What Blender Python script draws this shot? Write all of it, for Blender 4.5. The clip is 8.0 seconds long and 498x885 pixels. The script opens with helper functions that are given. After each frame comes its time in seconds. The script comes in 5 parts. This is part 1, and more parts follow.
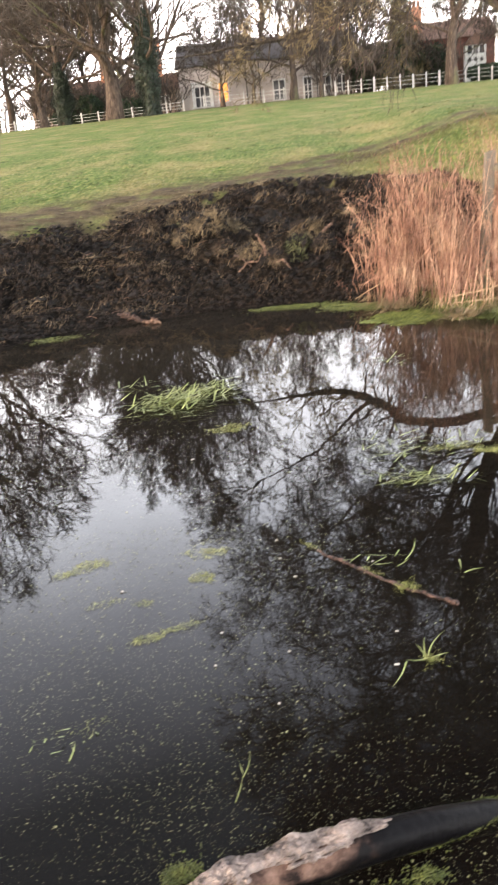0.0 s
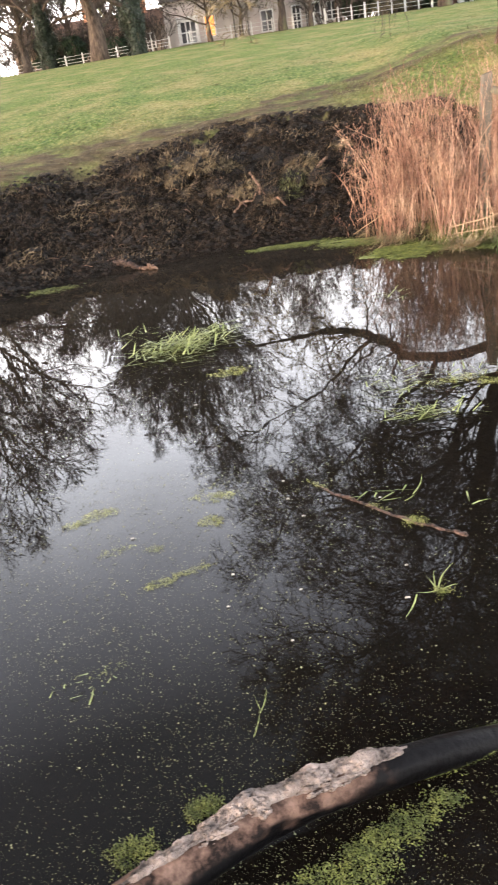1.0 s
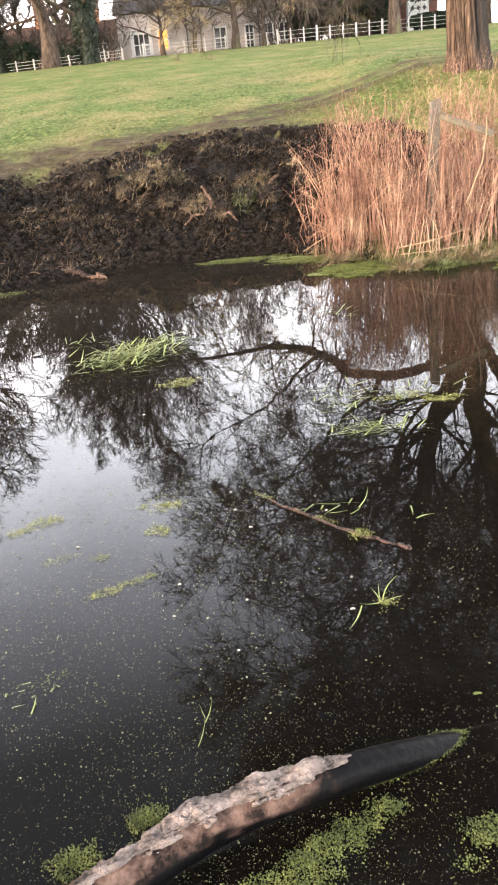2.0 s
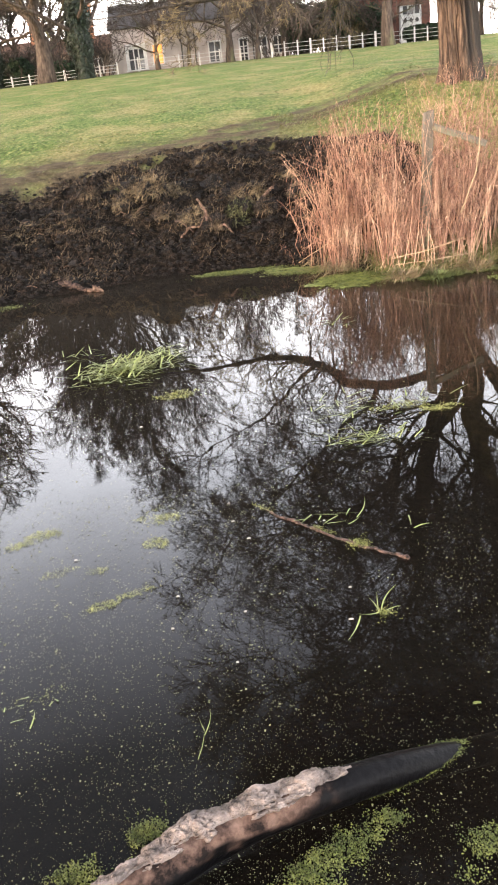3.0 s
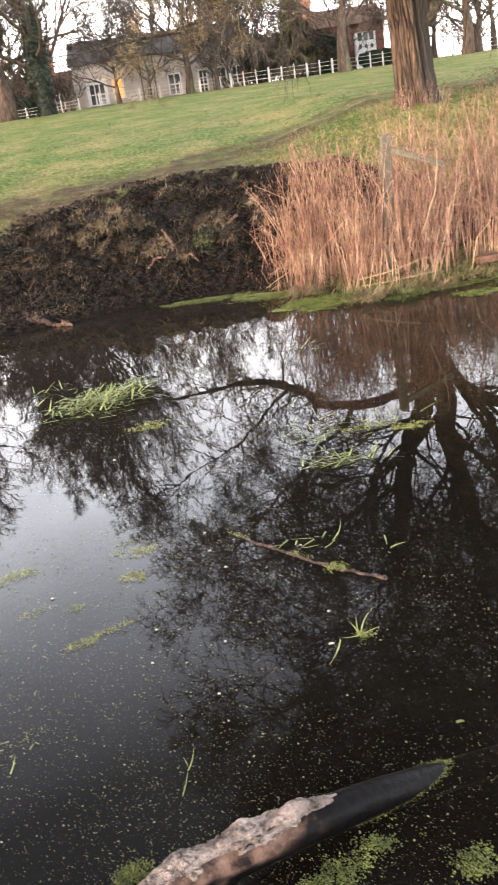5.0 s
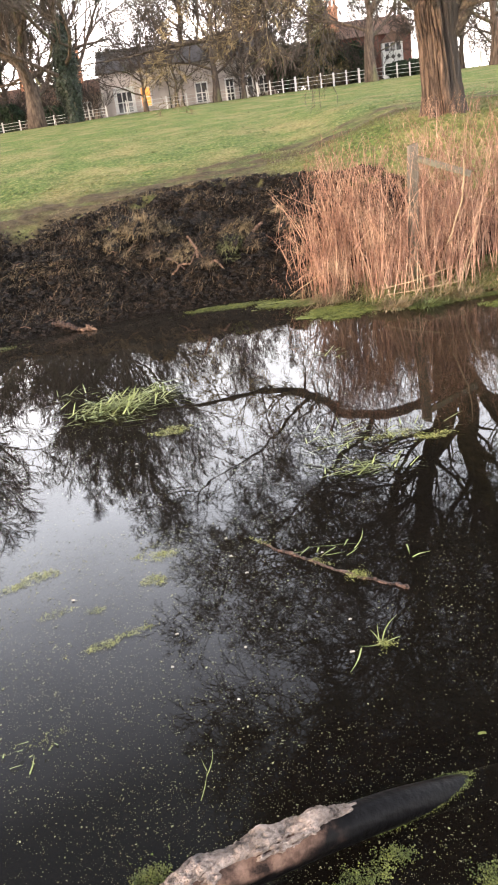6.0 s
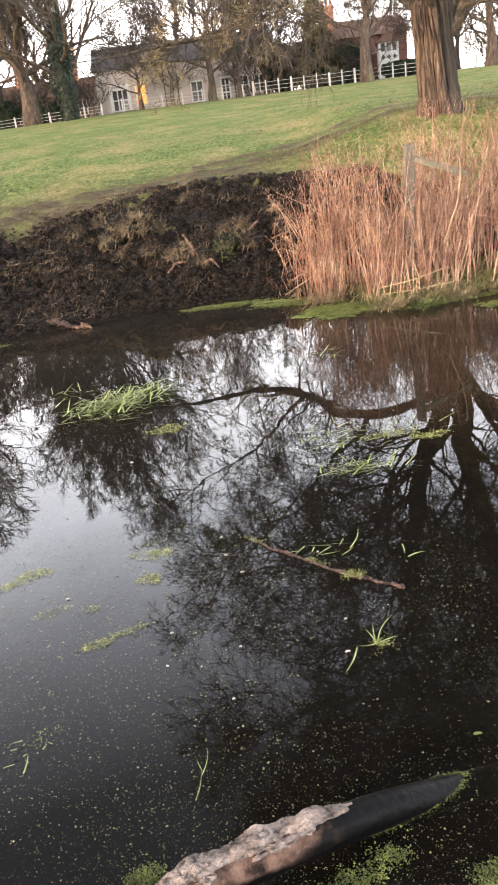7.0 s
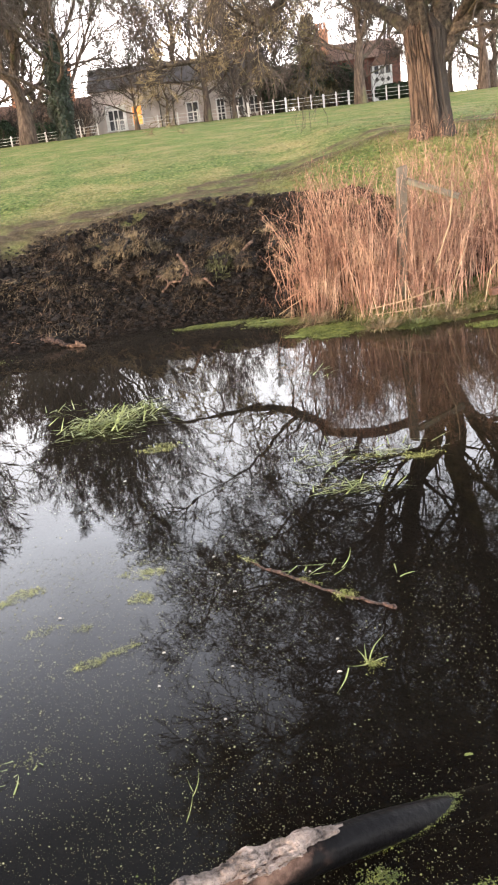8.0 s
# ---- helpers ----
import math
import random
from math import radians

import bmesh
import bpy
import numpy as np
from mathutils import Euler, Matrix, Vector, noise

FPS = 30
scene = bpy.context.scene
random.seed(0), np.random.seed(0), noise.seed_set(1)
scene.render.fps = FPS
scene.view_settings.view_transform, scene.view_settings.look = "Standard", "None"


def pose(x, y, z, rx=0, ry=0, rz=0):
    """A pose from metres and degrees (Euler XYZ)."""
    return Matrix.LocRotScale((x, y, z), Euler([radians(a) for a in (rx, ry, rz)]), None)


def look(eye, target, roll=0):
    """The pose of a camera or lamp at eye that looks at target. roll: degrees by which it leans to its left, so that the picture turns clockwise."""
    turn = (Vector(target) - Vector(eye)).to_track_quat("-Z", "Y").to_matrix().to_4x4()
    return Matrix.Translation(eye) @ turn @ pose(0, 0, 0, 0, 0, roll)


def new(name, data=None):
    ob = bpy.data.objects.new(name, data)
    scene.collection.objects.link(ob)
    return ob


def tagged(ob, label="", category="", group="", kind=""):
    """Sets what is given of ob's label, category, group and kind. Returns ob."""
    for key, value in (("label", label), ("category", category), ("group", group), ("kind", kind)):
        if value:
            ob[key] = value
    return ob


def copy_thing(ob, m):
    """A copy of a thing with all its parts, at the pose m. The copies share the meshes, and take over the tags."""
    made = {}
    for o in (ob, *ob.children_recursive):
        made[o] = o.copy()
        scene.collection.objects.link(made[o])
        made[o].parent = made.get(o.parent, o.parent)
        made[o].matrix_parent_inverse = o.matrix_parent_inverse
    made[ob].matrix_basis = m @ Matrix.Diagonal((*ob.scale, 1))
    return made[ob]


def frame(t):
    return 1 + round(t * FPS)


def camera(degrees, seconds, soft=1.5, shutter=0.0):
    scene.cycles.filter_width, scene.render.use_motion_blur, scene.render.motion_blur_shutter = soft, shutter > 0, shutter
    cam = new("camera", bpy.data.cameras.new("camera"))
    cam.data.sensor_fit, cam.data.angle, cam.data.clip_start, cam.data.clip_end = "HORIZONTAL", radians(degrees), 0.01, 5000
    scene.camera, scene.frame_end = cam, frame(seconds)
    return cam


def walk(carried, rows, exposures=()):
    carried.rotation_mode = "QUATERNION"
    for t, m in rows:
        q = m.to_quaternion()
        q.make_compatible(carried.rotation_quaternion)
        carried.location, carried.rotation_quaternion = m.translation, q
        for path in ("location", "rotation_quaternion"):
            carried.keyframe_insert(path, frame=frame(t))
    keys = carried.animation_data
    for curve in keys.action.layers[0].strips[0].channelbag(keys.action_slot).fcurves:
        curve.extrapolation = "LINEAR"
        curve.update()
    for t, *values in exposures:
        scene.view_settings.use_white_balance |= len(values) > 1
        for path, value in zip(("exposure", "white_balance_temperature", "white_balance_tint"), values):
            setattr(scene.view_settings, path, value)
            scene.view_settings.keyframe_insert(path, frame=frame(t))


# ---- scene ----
cam = camera(33.1, 8.0, 2.0, 0.5)
PATH = [
    (0, (0.011, 0.028, 2.01), (-0.124, 1.899, 1.318), -5.7),
    (0.5, (0.0, 0.045, 1.986), (-0.205, 1.885, 1.228), -8.7),
    (1, (0.016, 0.041, 1.993), (-0.144, 1.861, 1.18), -8.7),
    (1.5, (-0.01, 0.03, 1.99), (-0.059, 1.854, 1.172), -5.9),
    (2, (-0.013, 0.019, 1.989), (-0.035, 1.853, 1.191), -5.6),
    (3.5, (0.013, 0.015, 1.992), (0.01, 1.859, 1.219), -6.7),
    (4, (0.039, 0.022, 1.977), (0.069, 1.866, 1.204), -7.5),
    (4.5, (0.04, 0.015, 1.994), (0.107, 1.867, 1.241), -7.9),
    (5, (0.027, 0.018, 1.999), (0.07, 1.881, 1.274), -8.3),
    (5.2, (0.017, 0.017, 1.996), (0.035, 1.885, 1.283), -8.4),
    (6.5, (0.006, 0.022, 1.989), (0.004, 1.895, 1.288), -7.7),
    (7, (-0.001, 0.028, 1.986), (0.012, 1.899, 1.281), -7.3),
    (7.5, (0.01, 0.014, 2.001), (0.05, 1.891, 1.312), -6.8),
    (8, (0.005, 0.012, 2.001), (0.038, 1.897, 1.334), -6.9),
]
walk(cam, [(t, look(eye, target, roll)) for t, eye, target, roll in PATH],
     [(t, e + 0.17, 6900, 12) for t, e in ((0, 2.95), (0.5, 2.93), (1, 3.0), (1.5, 3.3), (2, 3.2), (3.5, 3.05), (4.5, 2.95), (5.2, 2.95), (6.5, 2.95), (8, 2.92))])

# ---- light ----
CLOUD = 5.8
SUN_AZ, SUN_EL = radians(-125), radians(11)        # azimuth from +y, clockwise; low winter sun behind the camera
world = bpy.data.worlds.new("world")
scene.world = world
world.use_nodes = True
wn, wl = world.node_tree.nodes, world.node_tree.links
sky = wn.new("ShaderNodeTexSky")
sky.sky_type = "NISHITA"
sky.sun_disc = False
sky.sun_elevation, sky.sun_rotation = SUN_EL, SUN_AZ
sky.air_density, sky.dust_density, sky.ozone_density = 1.0, 2.5, 1.0
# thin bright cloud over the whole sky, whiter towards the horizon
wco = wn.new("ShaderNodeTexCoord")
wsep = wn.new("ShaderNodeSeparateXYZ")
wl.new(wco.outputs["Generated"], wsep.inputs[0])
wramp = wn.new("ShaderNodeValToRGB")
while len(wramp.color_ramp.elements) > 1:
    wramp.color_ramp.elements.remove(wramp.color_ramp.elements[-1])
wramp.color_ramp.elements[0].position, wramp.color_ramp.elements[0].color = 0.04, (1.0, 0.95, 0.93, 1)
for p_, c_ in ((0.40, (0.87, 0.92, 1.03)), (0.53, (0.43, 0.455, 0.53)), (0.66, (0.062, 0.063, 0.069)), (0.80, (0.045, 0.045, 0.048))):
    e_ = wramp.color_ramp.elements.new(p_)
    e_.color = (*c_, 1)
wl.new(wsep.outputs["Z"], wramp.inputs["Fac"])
wtx = wn.new("ShaderNodeTexNoise")
wtx.inputs["Scale"].default_value, wtx.inputs["Detail"].default_value = 3.0, 5
wl.new(wco.outputs["Generated"], wtx.inputs["Vector"])
wmr = wn.new("ShaderNodeMapRange")
wmr.inputs["From Min"].default_value, wmr.inputs["From Max"].default_value = 0.35, 0.7
wmr.inputs["To Min"].default_value, wmr.inputs["To Max"].default_value = CLOUD * 0.8, CLOUD * 1.2
wl.new(wtx.outputs["Fac"], wmr.inputs["Value"])
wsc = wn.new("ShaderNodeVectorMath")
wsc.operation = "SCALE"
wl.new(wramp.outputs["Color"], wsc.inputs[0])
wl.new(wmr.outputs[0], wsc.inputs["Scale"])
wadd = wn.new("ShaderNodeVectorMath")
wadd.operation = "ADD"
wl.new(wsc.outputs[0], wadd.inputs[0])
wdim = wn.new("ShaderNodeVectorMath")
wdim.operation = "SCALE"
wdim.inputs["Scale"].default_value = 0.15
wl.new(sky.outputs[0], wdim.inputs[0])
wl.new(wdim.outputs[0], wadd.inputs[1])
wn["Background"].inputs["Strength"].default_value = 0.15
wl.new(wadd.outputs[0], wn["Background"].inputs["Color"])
sun = new("sun", bpy.data.lights.new("sun", "SUN"))
sun.data.energy, sun.data.angle, sun.data.color = 0.5, radians(3.0), (1.0, 0.70, 0.46)
to_sun = Vector((math.sin(SUN_AZ) * math.cos(SUN_EL), math.cos(SUN_AZ) * math.cos(SUN_EL), math.sin(SUN_EL)))
sun.matrix_world = look(to_sun * 50, (0, 0, 0))


# ---- materials ----
def material(name, stops, scale=8.0, detail=8.0, rough=0.85, bump=0.3, bump_scale=None, coat=0.0, stretch=(1, 1, 1),
             by_object=0.0, by_island=0.0, metallic=0.0, second=None, second_scale=0.7, second_at=(0.5, 0.62), specular=0.3):
    """A noise-coloured surface: stops of (place, colour), a larger stain over it, fine relief."""
    m = bpy.data.materials.new(name)
    m.use_nodes = True
    n, l = m.node_tree.nodes, m.node_tree.links
    b = n["Principled BSDF"]
    b.inputs["Roughness"].default_value, b.inputs["Metallic"].default_value = rough, metallic
    b.inputs["Coat Weight"].default_value = coat
    b.inputs["Specular IOR Level"].default_value = specular
    co = n.new("ShaderNodeTexCoord")
    mp = n.new("ShaderNodeMapping")
    mp.inputs["Scale"].default_value = stretch
    l.new(co.outputs["Object"], mp.inputs["Vector"])
    tx = n.new("ShaderNodeTexNoise")
    tx.inputs["Scale"].default_value, tx.inputs["Detail"].default_value, tx.inputs["Roughness"].default_value = scale, detail, 0.62
    l.new(mp.outputs[0], tx.inputs["Vector"])
    ramp = n.new("ShaderNodeValToRGB")
    el = ramp.color_ramp.elements
    while len(el) < len(stops):
        el.new(0.5)
    for e, (p, c) in zip(el, stops):
        e.position, e.color = p, (*c, 1)
    l.new(tx.outputs["Fac"], ramp.inputs["Fac"])
    colour = ramp.outputs["Color"]
    if second:
        big = n.new("ShaderNodeTexNoise")
        big.inputs["Scale"].default_value, big.inputs["Detail"].default_value = second_scale, 5
        l.new(mp.outputs[0], big.inputs["Vector"])
        r2 = n.new("ShaderNodeMapRange")
        r2.inputs["From Min"].default_value, r2.inputs["From Max"].default_value = second_at
        l.new(big.outputs["Fac"], r2.inputs["Value"])
        mix = n.new("ShaderNodeMix")
        mix.data_type = "RGBA"
        l.new(r2.outputs[0], mix.inputs["Factor"])
        l.new(colour, mix.inputs["A"])
        mix.inputs["B"].default_value = (*second, 1)
        colour = mix.outputs["Result"]
    if by_object or by_island:
        if by_object:
            src = n.new("ShaderNodeObjectInfo").outputs["Random"]
        else:
            src = n.new("ShaderNodeNewGeometry").outputs["Random Per Island"]
        amount = by_object or by_island
        mr = n.new("ShaderNodeMapRange")
        mr.inputs["To Min"].default_value, mr.inputs["To Max"].default_value = 1 - amount, 1 + amount
        l.new(src, mr.inputs["Value"])
        hs = n.new("ShaderNodeHueSaturation")
        l.new(mr.outputs[0], hs.inputs["Value"])
        l.new(colour, hs.inputs["Color"])
        colour = hs.outputs["Color"]
    l.new(colour, b.inputs["Base Color"])
    if bump:
        t2 = n.new("ShaderNodeTexNoise")
        t2.inputs["Scale"].default_value, t2.inputs["Detail"].default_value = bump_scale or scale * 2.5, 8
        l.new(mp.outputs[0], t2.inputs["Vector"])
        bp = n.new("ShaderNodeBump")
        bp.inputs["Strength"].default_value, bp.inputs["Distance"].default_value = bump, 0.03
        l.new(t2.outputs["Fac"], bp.inputs["Height"])
        l.new(bp.outputs[0], b.inputs["Normal"])
    return m


def mat_ground():
    """Meadow turf with dry and muddy patches; bare dark soil where the soil attribute says so."""
    m = bpy.data.materials.new("meadow_and_soil")
    m.use_nodes = True
    n, l = m.node_tree.nodes, m.node_tree.links
    b = n["Principled BSDF"]
    b.inputs["Roughness"].default_value = 0.95
    b.inputs["Specular IOR Level"].default_value = 0.1
    co = n.new("ShaderNodeTexCoord")

    def noise_at(scale, detail=6, sx=1.0, sy=1.0):
        mp = n.new("ShaderNodeMapping")
        mp.inputs["Scale"].default_value = (sx, sy, 1)
        l.new(co.outputs["Object"], mp.inputs["Vector"])
        t = n.new("ShaderNodeTexNoise")
        t.inputs["Scale"].default_value, t.inputs["Detail"].default_value, t.inputs["Roughness"].default_value = scale, detail, 0.65
        l.new(mp.outputs[0], t.inputs["Vector"])
        return t.outputs["Fac"]

    def ramp(fac, stops):
        r = n.new("ShaderNodeValToRGB")
        el = r.color_ramp.elements
        while len(el) < len(stops):
            el.new(0.5)
        for e, (p, c) in zip(el, stops):
            e.position, e.color = p, (*c, 1)
        l.new(fac, r.inputs["Fac"])
        return r.outputs["Color"]

    def mix(fac, a, c):
        x = n.new("ShaderNodeMix")
        x.data_type = "RGBA"
        l.new(fac, x.inputs["Factor"])
        l.new(a, x.inputs["A"])
        l.new(c, x.inputs["B"])
        return x.outputs["Result"]

    grass = ramp(noise_at(11, 12, 1.2, 0.6), [(0.33, (0.028, 0.056, 0.012)), (0.5, (0.094, 0.148, 0.037)), (0.67, (0.27, 0.275, 0.10))])
    dry = ramp(noise_at(14, 10, 1.2, 0.6), [(0.33, (0.11, 0.10, 0.036)), (0.67, (0.43, 0.35, 0.165))])
    patch = ramp(noise_at(0.7, 15, 0.9, 0.5), [(0.43, (0, 0, 0)), (0.65, (0.75, 0.75, 0.75))])
    turf = mix(patch, grass, dry)
    tussock = ramp(noise_at(2.4, 9, 1.0, 0.55), [(0.53, (0, 0, 0)), (0.68, (0.8, 0.8, 0.8))])
    turf = mix(tussock, turf, ramp(noise_at(20, 8), [(0.35, (0.022, 0.040, 0.010)), (0.65, (0.095, 0.125, 0.032))]))
    mud = ramp(noise_at(6, 9), [(0.3, (0.034, 0.026, 0.016)), (0.7, (0.12, 0.092, 0.054))])
    path = n.new("ShaderNodeAttribute")
    path.attribute_name = "worn"
    turf = mix(path.outputs["Fac"], turf, mud)
    soil = ramp(noise_at(14, 12), [(0.38, (0.0016, 0.0013, 0.001)), (0.54, (0.008, 0.0056, 0.0042)), (0.70, (0.066, 0.046, 0.033))])
    crumb = ramp(noise_at(19, 12), [(0.38, (0.003, 0.0024, 0.0019)), (0.54, (0.020, 0.0145, 0.0105)), (0.70, (0.10, 0.075, 0.052))])
    soil = mix(ramp(noise_at(0.85, 8), [(0.46, (0, 0, 0)), (0.66, (0.8, 0.8, 0.8))]), soil, crumb)
    at = n.new("ShaderNodeAttribute")
    at.attribute_name = "soil"
    l.new(mix(at.outputs["Fac"], turf, soil), b.inputs["Base Color"])
    bp = n.new("ShaderNodeBump")
    bp.inputs["Strength"].default_value, bp.inputs["Distance"].default_value = 0.9, 0.06
    both = n.new("ShaderNodeMath")
    both.operation = "MULTIPLY_ADD"
    both.inputs[1].default_value = 2.0
    l.new(noise_at(3.5, 6), both.inputs[0])
    l.new(noise_at(18, 10), both.inputs[2])
    l.new(both.outputs[0], bp.inputs["Height"])
    l.new(bp.outputs[0], b.inputs["Normal"])
    return m


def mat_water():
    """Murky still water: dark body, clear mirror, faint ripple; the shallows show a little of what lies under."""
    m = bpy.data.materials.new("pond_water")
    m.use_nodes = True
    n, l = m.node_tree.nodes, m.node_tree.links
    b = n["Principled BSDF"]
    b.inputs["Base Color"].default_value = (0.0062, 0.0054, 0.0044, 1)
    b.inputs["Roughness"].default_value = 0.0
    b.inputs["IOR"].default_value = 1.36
    co = n.new("ShaderNodeTexCoord")
    t = n.new("ShaderNodeTexNoise")
    t.inputs["Scale"].default_value, t.inputs["Detail"].default_value = 2.2, 2
    l.new(co.outputs["Object"], t.inputs["Vector"])
    bp = n.new("ShaderNodeBump")
    bp.inputs["Strength"].default_value, bp.inputs["Distance"].default_value = 0.035, 0.02
    l.new(t.outputs["Fac"], bp.inputs["Height"])
    l.new(bp.outputs[0], b.inputs["Normal"])
    tr = n.new("ShaderNodeBsdfTransparent")
    tr.inputs["Color"].default_value = (0.55, 0.45, 0.3, 1)
    mx = n.new("ShaderNodeMixShader")
    mx.inputs[0].default_value = 0.22
    l.new(b.outputs[0], mx.inputs[1])
    l.new(tr.outputs[0], mx.inputs[2])
    # a broken film of dust and pollen, drifted towards the far bank
    sep = n.new("ShaderNodeSeparateXYZ")
    l.new(co.outputs["Object"], sep.inputs[0])
    drift = n.new("ShaderNodeMapRange")
    drift.inputs["From Min"].default_value, drift.inputs["From Max"].default_value = 4.5, 8.5
    l.new(sep.outputs["Y"], drift.inputs["Value"])
    streak = n.new("ShaderNodeTexNoise")
    streak.inputs["Scale"].default_value, streak.inputs["Detail"].default_value, streak.inputs["Roughness"].default_value = 1.6, 9, 0.7
    l.new(co.outputs["Object"], streak.inputs["Vector"])
    broken = n.new("ShaderNodeMapRange")
    broken.inputs["From Min"].default_value, broken.inputs["From Max"].default_value = 0.34, 0.66
    broken.inputs["To Min"].default_value, broken.inputs["To Max"].default_value = 0.012, 0.065
    l.new(streak.outputs["Fac"], broken.inputs["Value"])
    amount = n.new("ShaderNodeMath")
    amount.operation = "MULTIPLY"
    l.new(drift.outputs[0], amount.inputs[0])
    l.new(broken.outputs[0], amount.inputs[1])
    dust = n.new("ShaderNodeBsdfDiffuse")
    dust.inputs["Color"].default_value = (0.19, 0.168, 0.135, 1)
    over = n.new("ShaderNodeMixShader")
    l.new(amount.outputs[0], over.inputs[0])
    l.new(mx.outputs[0], over.inputs[1])
    l.new(dust.outputs[0], over.inputs[2])
    l.new(over.outputs[0], n["Material Output"].inputs["Surface"])
    return m


def mat_glass():
    return material("window_glass", [(0.3, (0.02, 0.022, 0.025)), (0.7, (0.05, 0.05, 0.055))], scale=0.6, rough=0.06, bump=0.0, specular=0.6)


def mat_glow(name, colour, strength):
    m = bpy.data.materials.new(name)
    m.use_nodes = True
    b = m.node_tree.nodes["Principled BSDF"]
    b.inputs["Base Color"].default_value = (*colour, 1)
    b.inputs["Emission Color"].default_value = (*colour, 1)
    b.inputs["Emission Strength"].default_value = strength
    return m


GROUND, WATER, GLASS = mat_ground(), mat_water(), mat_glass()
BARK = material("tree_bark", [(0.32, (0.022, 0.017, 0.014)), (0.5, (0.065, 0.048, 0.038)), (0.7, (0.125, 0.094, 0.072))], 7, 10, 0.95, 1.0, 18, stretch=(1, 1, 0.25), second=(0.10, 0.11, 0.05), second_scale=0.9, second_at=(0.55, 0.75))
BARK_BIG = material("fluted_bark", [(0.36, (0.012, 0.009, 0.007)), (0.5, (0.075, 0.049, 0.035)), (0.68, (0.185, 0.125, 0.088))], 20, 12, 0.95, 1.0, 40, stretch=(1, 1, 0.12), second=(0.048, 0.041, 0.036), second_scale=1.1)
TWIG = material("twig_bark", [(0.3, (0.032, 0.026, 0.022)), (0.7, (0.084, 0.067, 0.055))], 3, 5, 0.95, 0.0, by_island=0.35)
TWIG_PALE = material("lichened_twig", [(0.3, (0.085, 0.066, 0.042)), (0.7, (0.25, 0.20, 0.11))], 2, 5, 0.95, 0.0, by_island=0.35)
LIMB = material("mossy_limb", [(0.34, (0.018, 0.014, 0.012)), (0.5, (0.058, 0.046, 0.036)), (0.66, (0.12, 0.094, 0.068))], 11, 10, 0.95, 1.0, 30, second=(0.13, 0.118, 0.055), second_scale=1.6, second_at=(0.56, 0.75))
IVY = material("ivy_leaf", [(0.3, (0.006, 0.010, 0.006)), (0.7, (0.018, 0.027, 0.014))], 6, 4, 0.5, 0.0, by_island=0.5)
YEW = material("evergreen_leaf", [(0.3, (0.010, 0.022, 0.010)), (0.7, (0.028, 0.05, 0.02))], 4, 4, 0.7, 0.0, by_island=0.5)
CONIFER = material("conifer_spray", [(0.3, (0.085, 0.073, 0.036)), (0.7, (0.24, 0.19, 0.095))], 3, 4, 0.85, 0.0, by_island=0.45)
GRASS = material("grass_blade", [(0.3, (0.065, 0.090, 0.028)), (0.5, (0.12, 0.14, 0.052)), (0.7, (0.27, 0.24, 0.125))], 0.9, 8, 0.8, 0.0, by_island=0.5)
DRYGRASS = material("dry_grass", [(0.3, (0.085, 0.062, 0.038)), (0.7, (0.34, 0.265, 0.155))], 4, 6, 0.85, 0.0, by_island=0.55)
FRESH = material("fresh_water_grass", [(0.3, (0.15, 0.19, 0.055)), (0.7, (0.36, 0.39, 0.17))], 8, 5, 0.5, 0.0, by_island=0.35)
REED = material("dead_reed", [(0.3, (0.115, 0.056, 0.040)), (0.48, (0.26, 0.142, 0.098)), (0.72, (0.52, 0.355, 0.24))], 3.5, 6, 0.8, 0.0, by_island=0.6)
ROOTS = material("dead_roots", [(0.3, (0.022, 0.015, 0.011)), (0.5, (0.085, 0.060, 0.040)), (0.72, (0.28, 0.215, 0.13))], 2.0, 7, 0.9, 0.0, by_island=0.6)
STRAW = material("straw_stalk", [(0.3, (0.22, 0.15, 0.09)), (0.7, (0.42, 0.31, 0.19))], 9, 5, 0.75, 0.1, by_object=0.15)
SOILCLOD = material("soil_clod", [(0.3, (0.003, 0.0022, 0.0018)), (0.58, (0.009, 0.0064, 0.005)), (0.8, (0.045, 0.03, 0.022))], 20, 9, 0.95, 0.8, 60, by_island=0.7)
WEED = material("duckweed", [(0.3, (0.034, 0.052, 0.012)), (0.7, (0.185, 0.205, 0.055))], 14, 6, 0.6, 0.0, by_island=0.5)
# brighter copy of the same duckweed, with light put into its colour
PALEWEED = material("lit_duckweed", [(0.3, (0.12, 0.135, 0.03)), (0.7, (0.36, 0.36, 0.13))], 14, 6, 0.6, 0.0, by_island=0.4)
PALELEAF = material("bleached_leaf", [(0.3, (0.20, 0.19, 0.17)), (0.7, (0.42, 0.40, 0.37))], 40, 5, 0.7, 0.0)
SPECK = material("pale_duckweed", [(0.3, (0.085, 0.09, 0.04)), (0.7, (0.27, 0.265, 0.15))], 11, 5, 0.6, 0.0, by_island=0.4)
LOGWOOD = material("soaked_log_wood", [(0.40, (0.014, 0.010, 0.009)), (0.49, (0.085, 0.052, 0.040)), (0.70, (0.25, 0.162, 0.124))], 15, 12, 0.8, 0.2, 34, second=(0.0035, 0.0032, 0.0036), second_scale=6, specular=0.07)


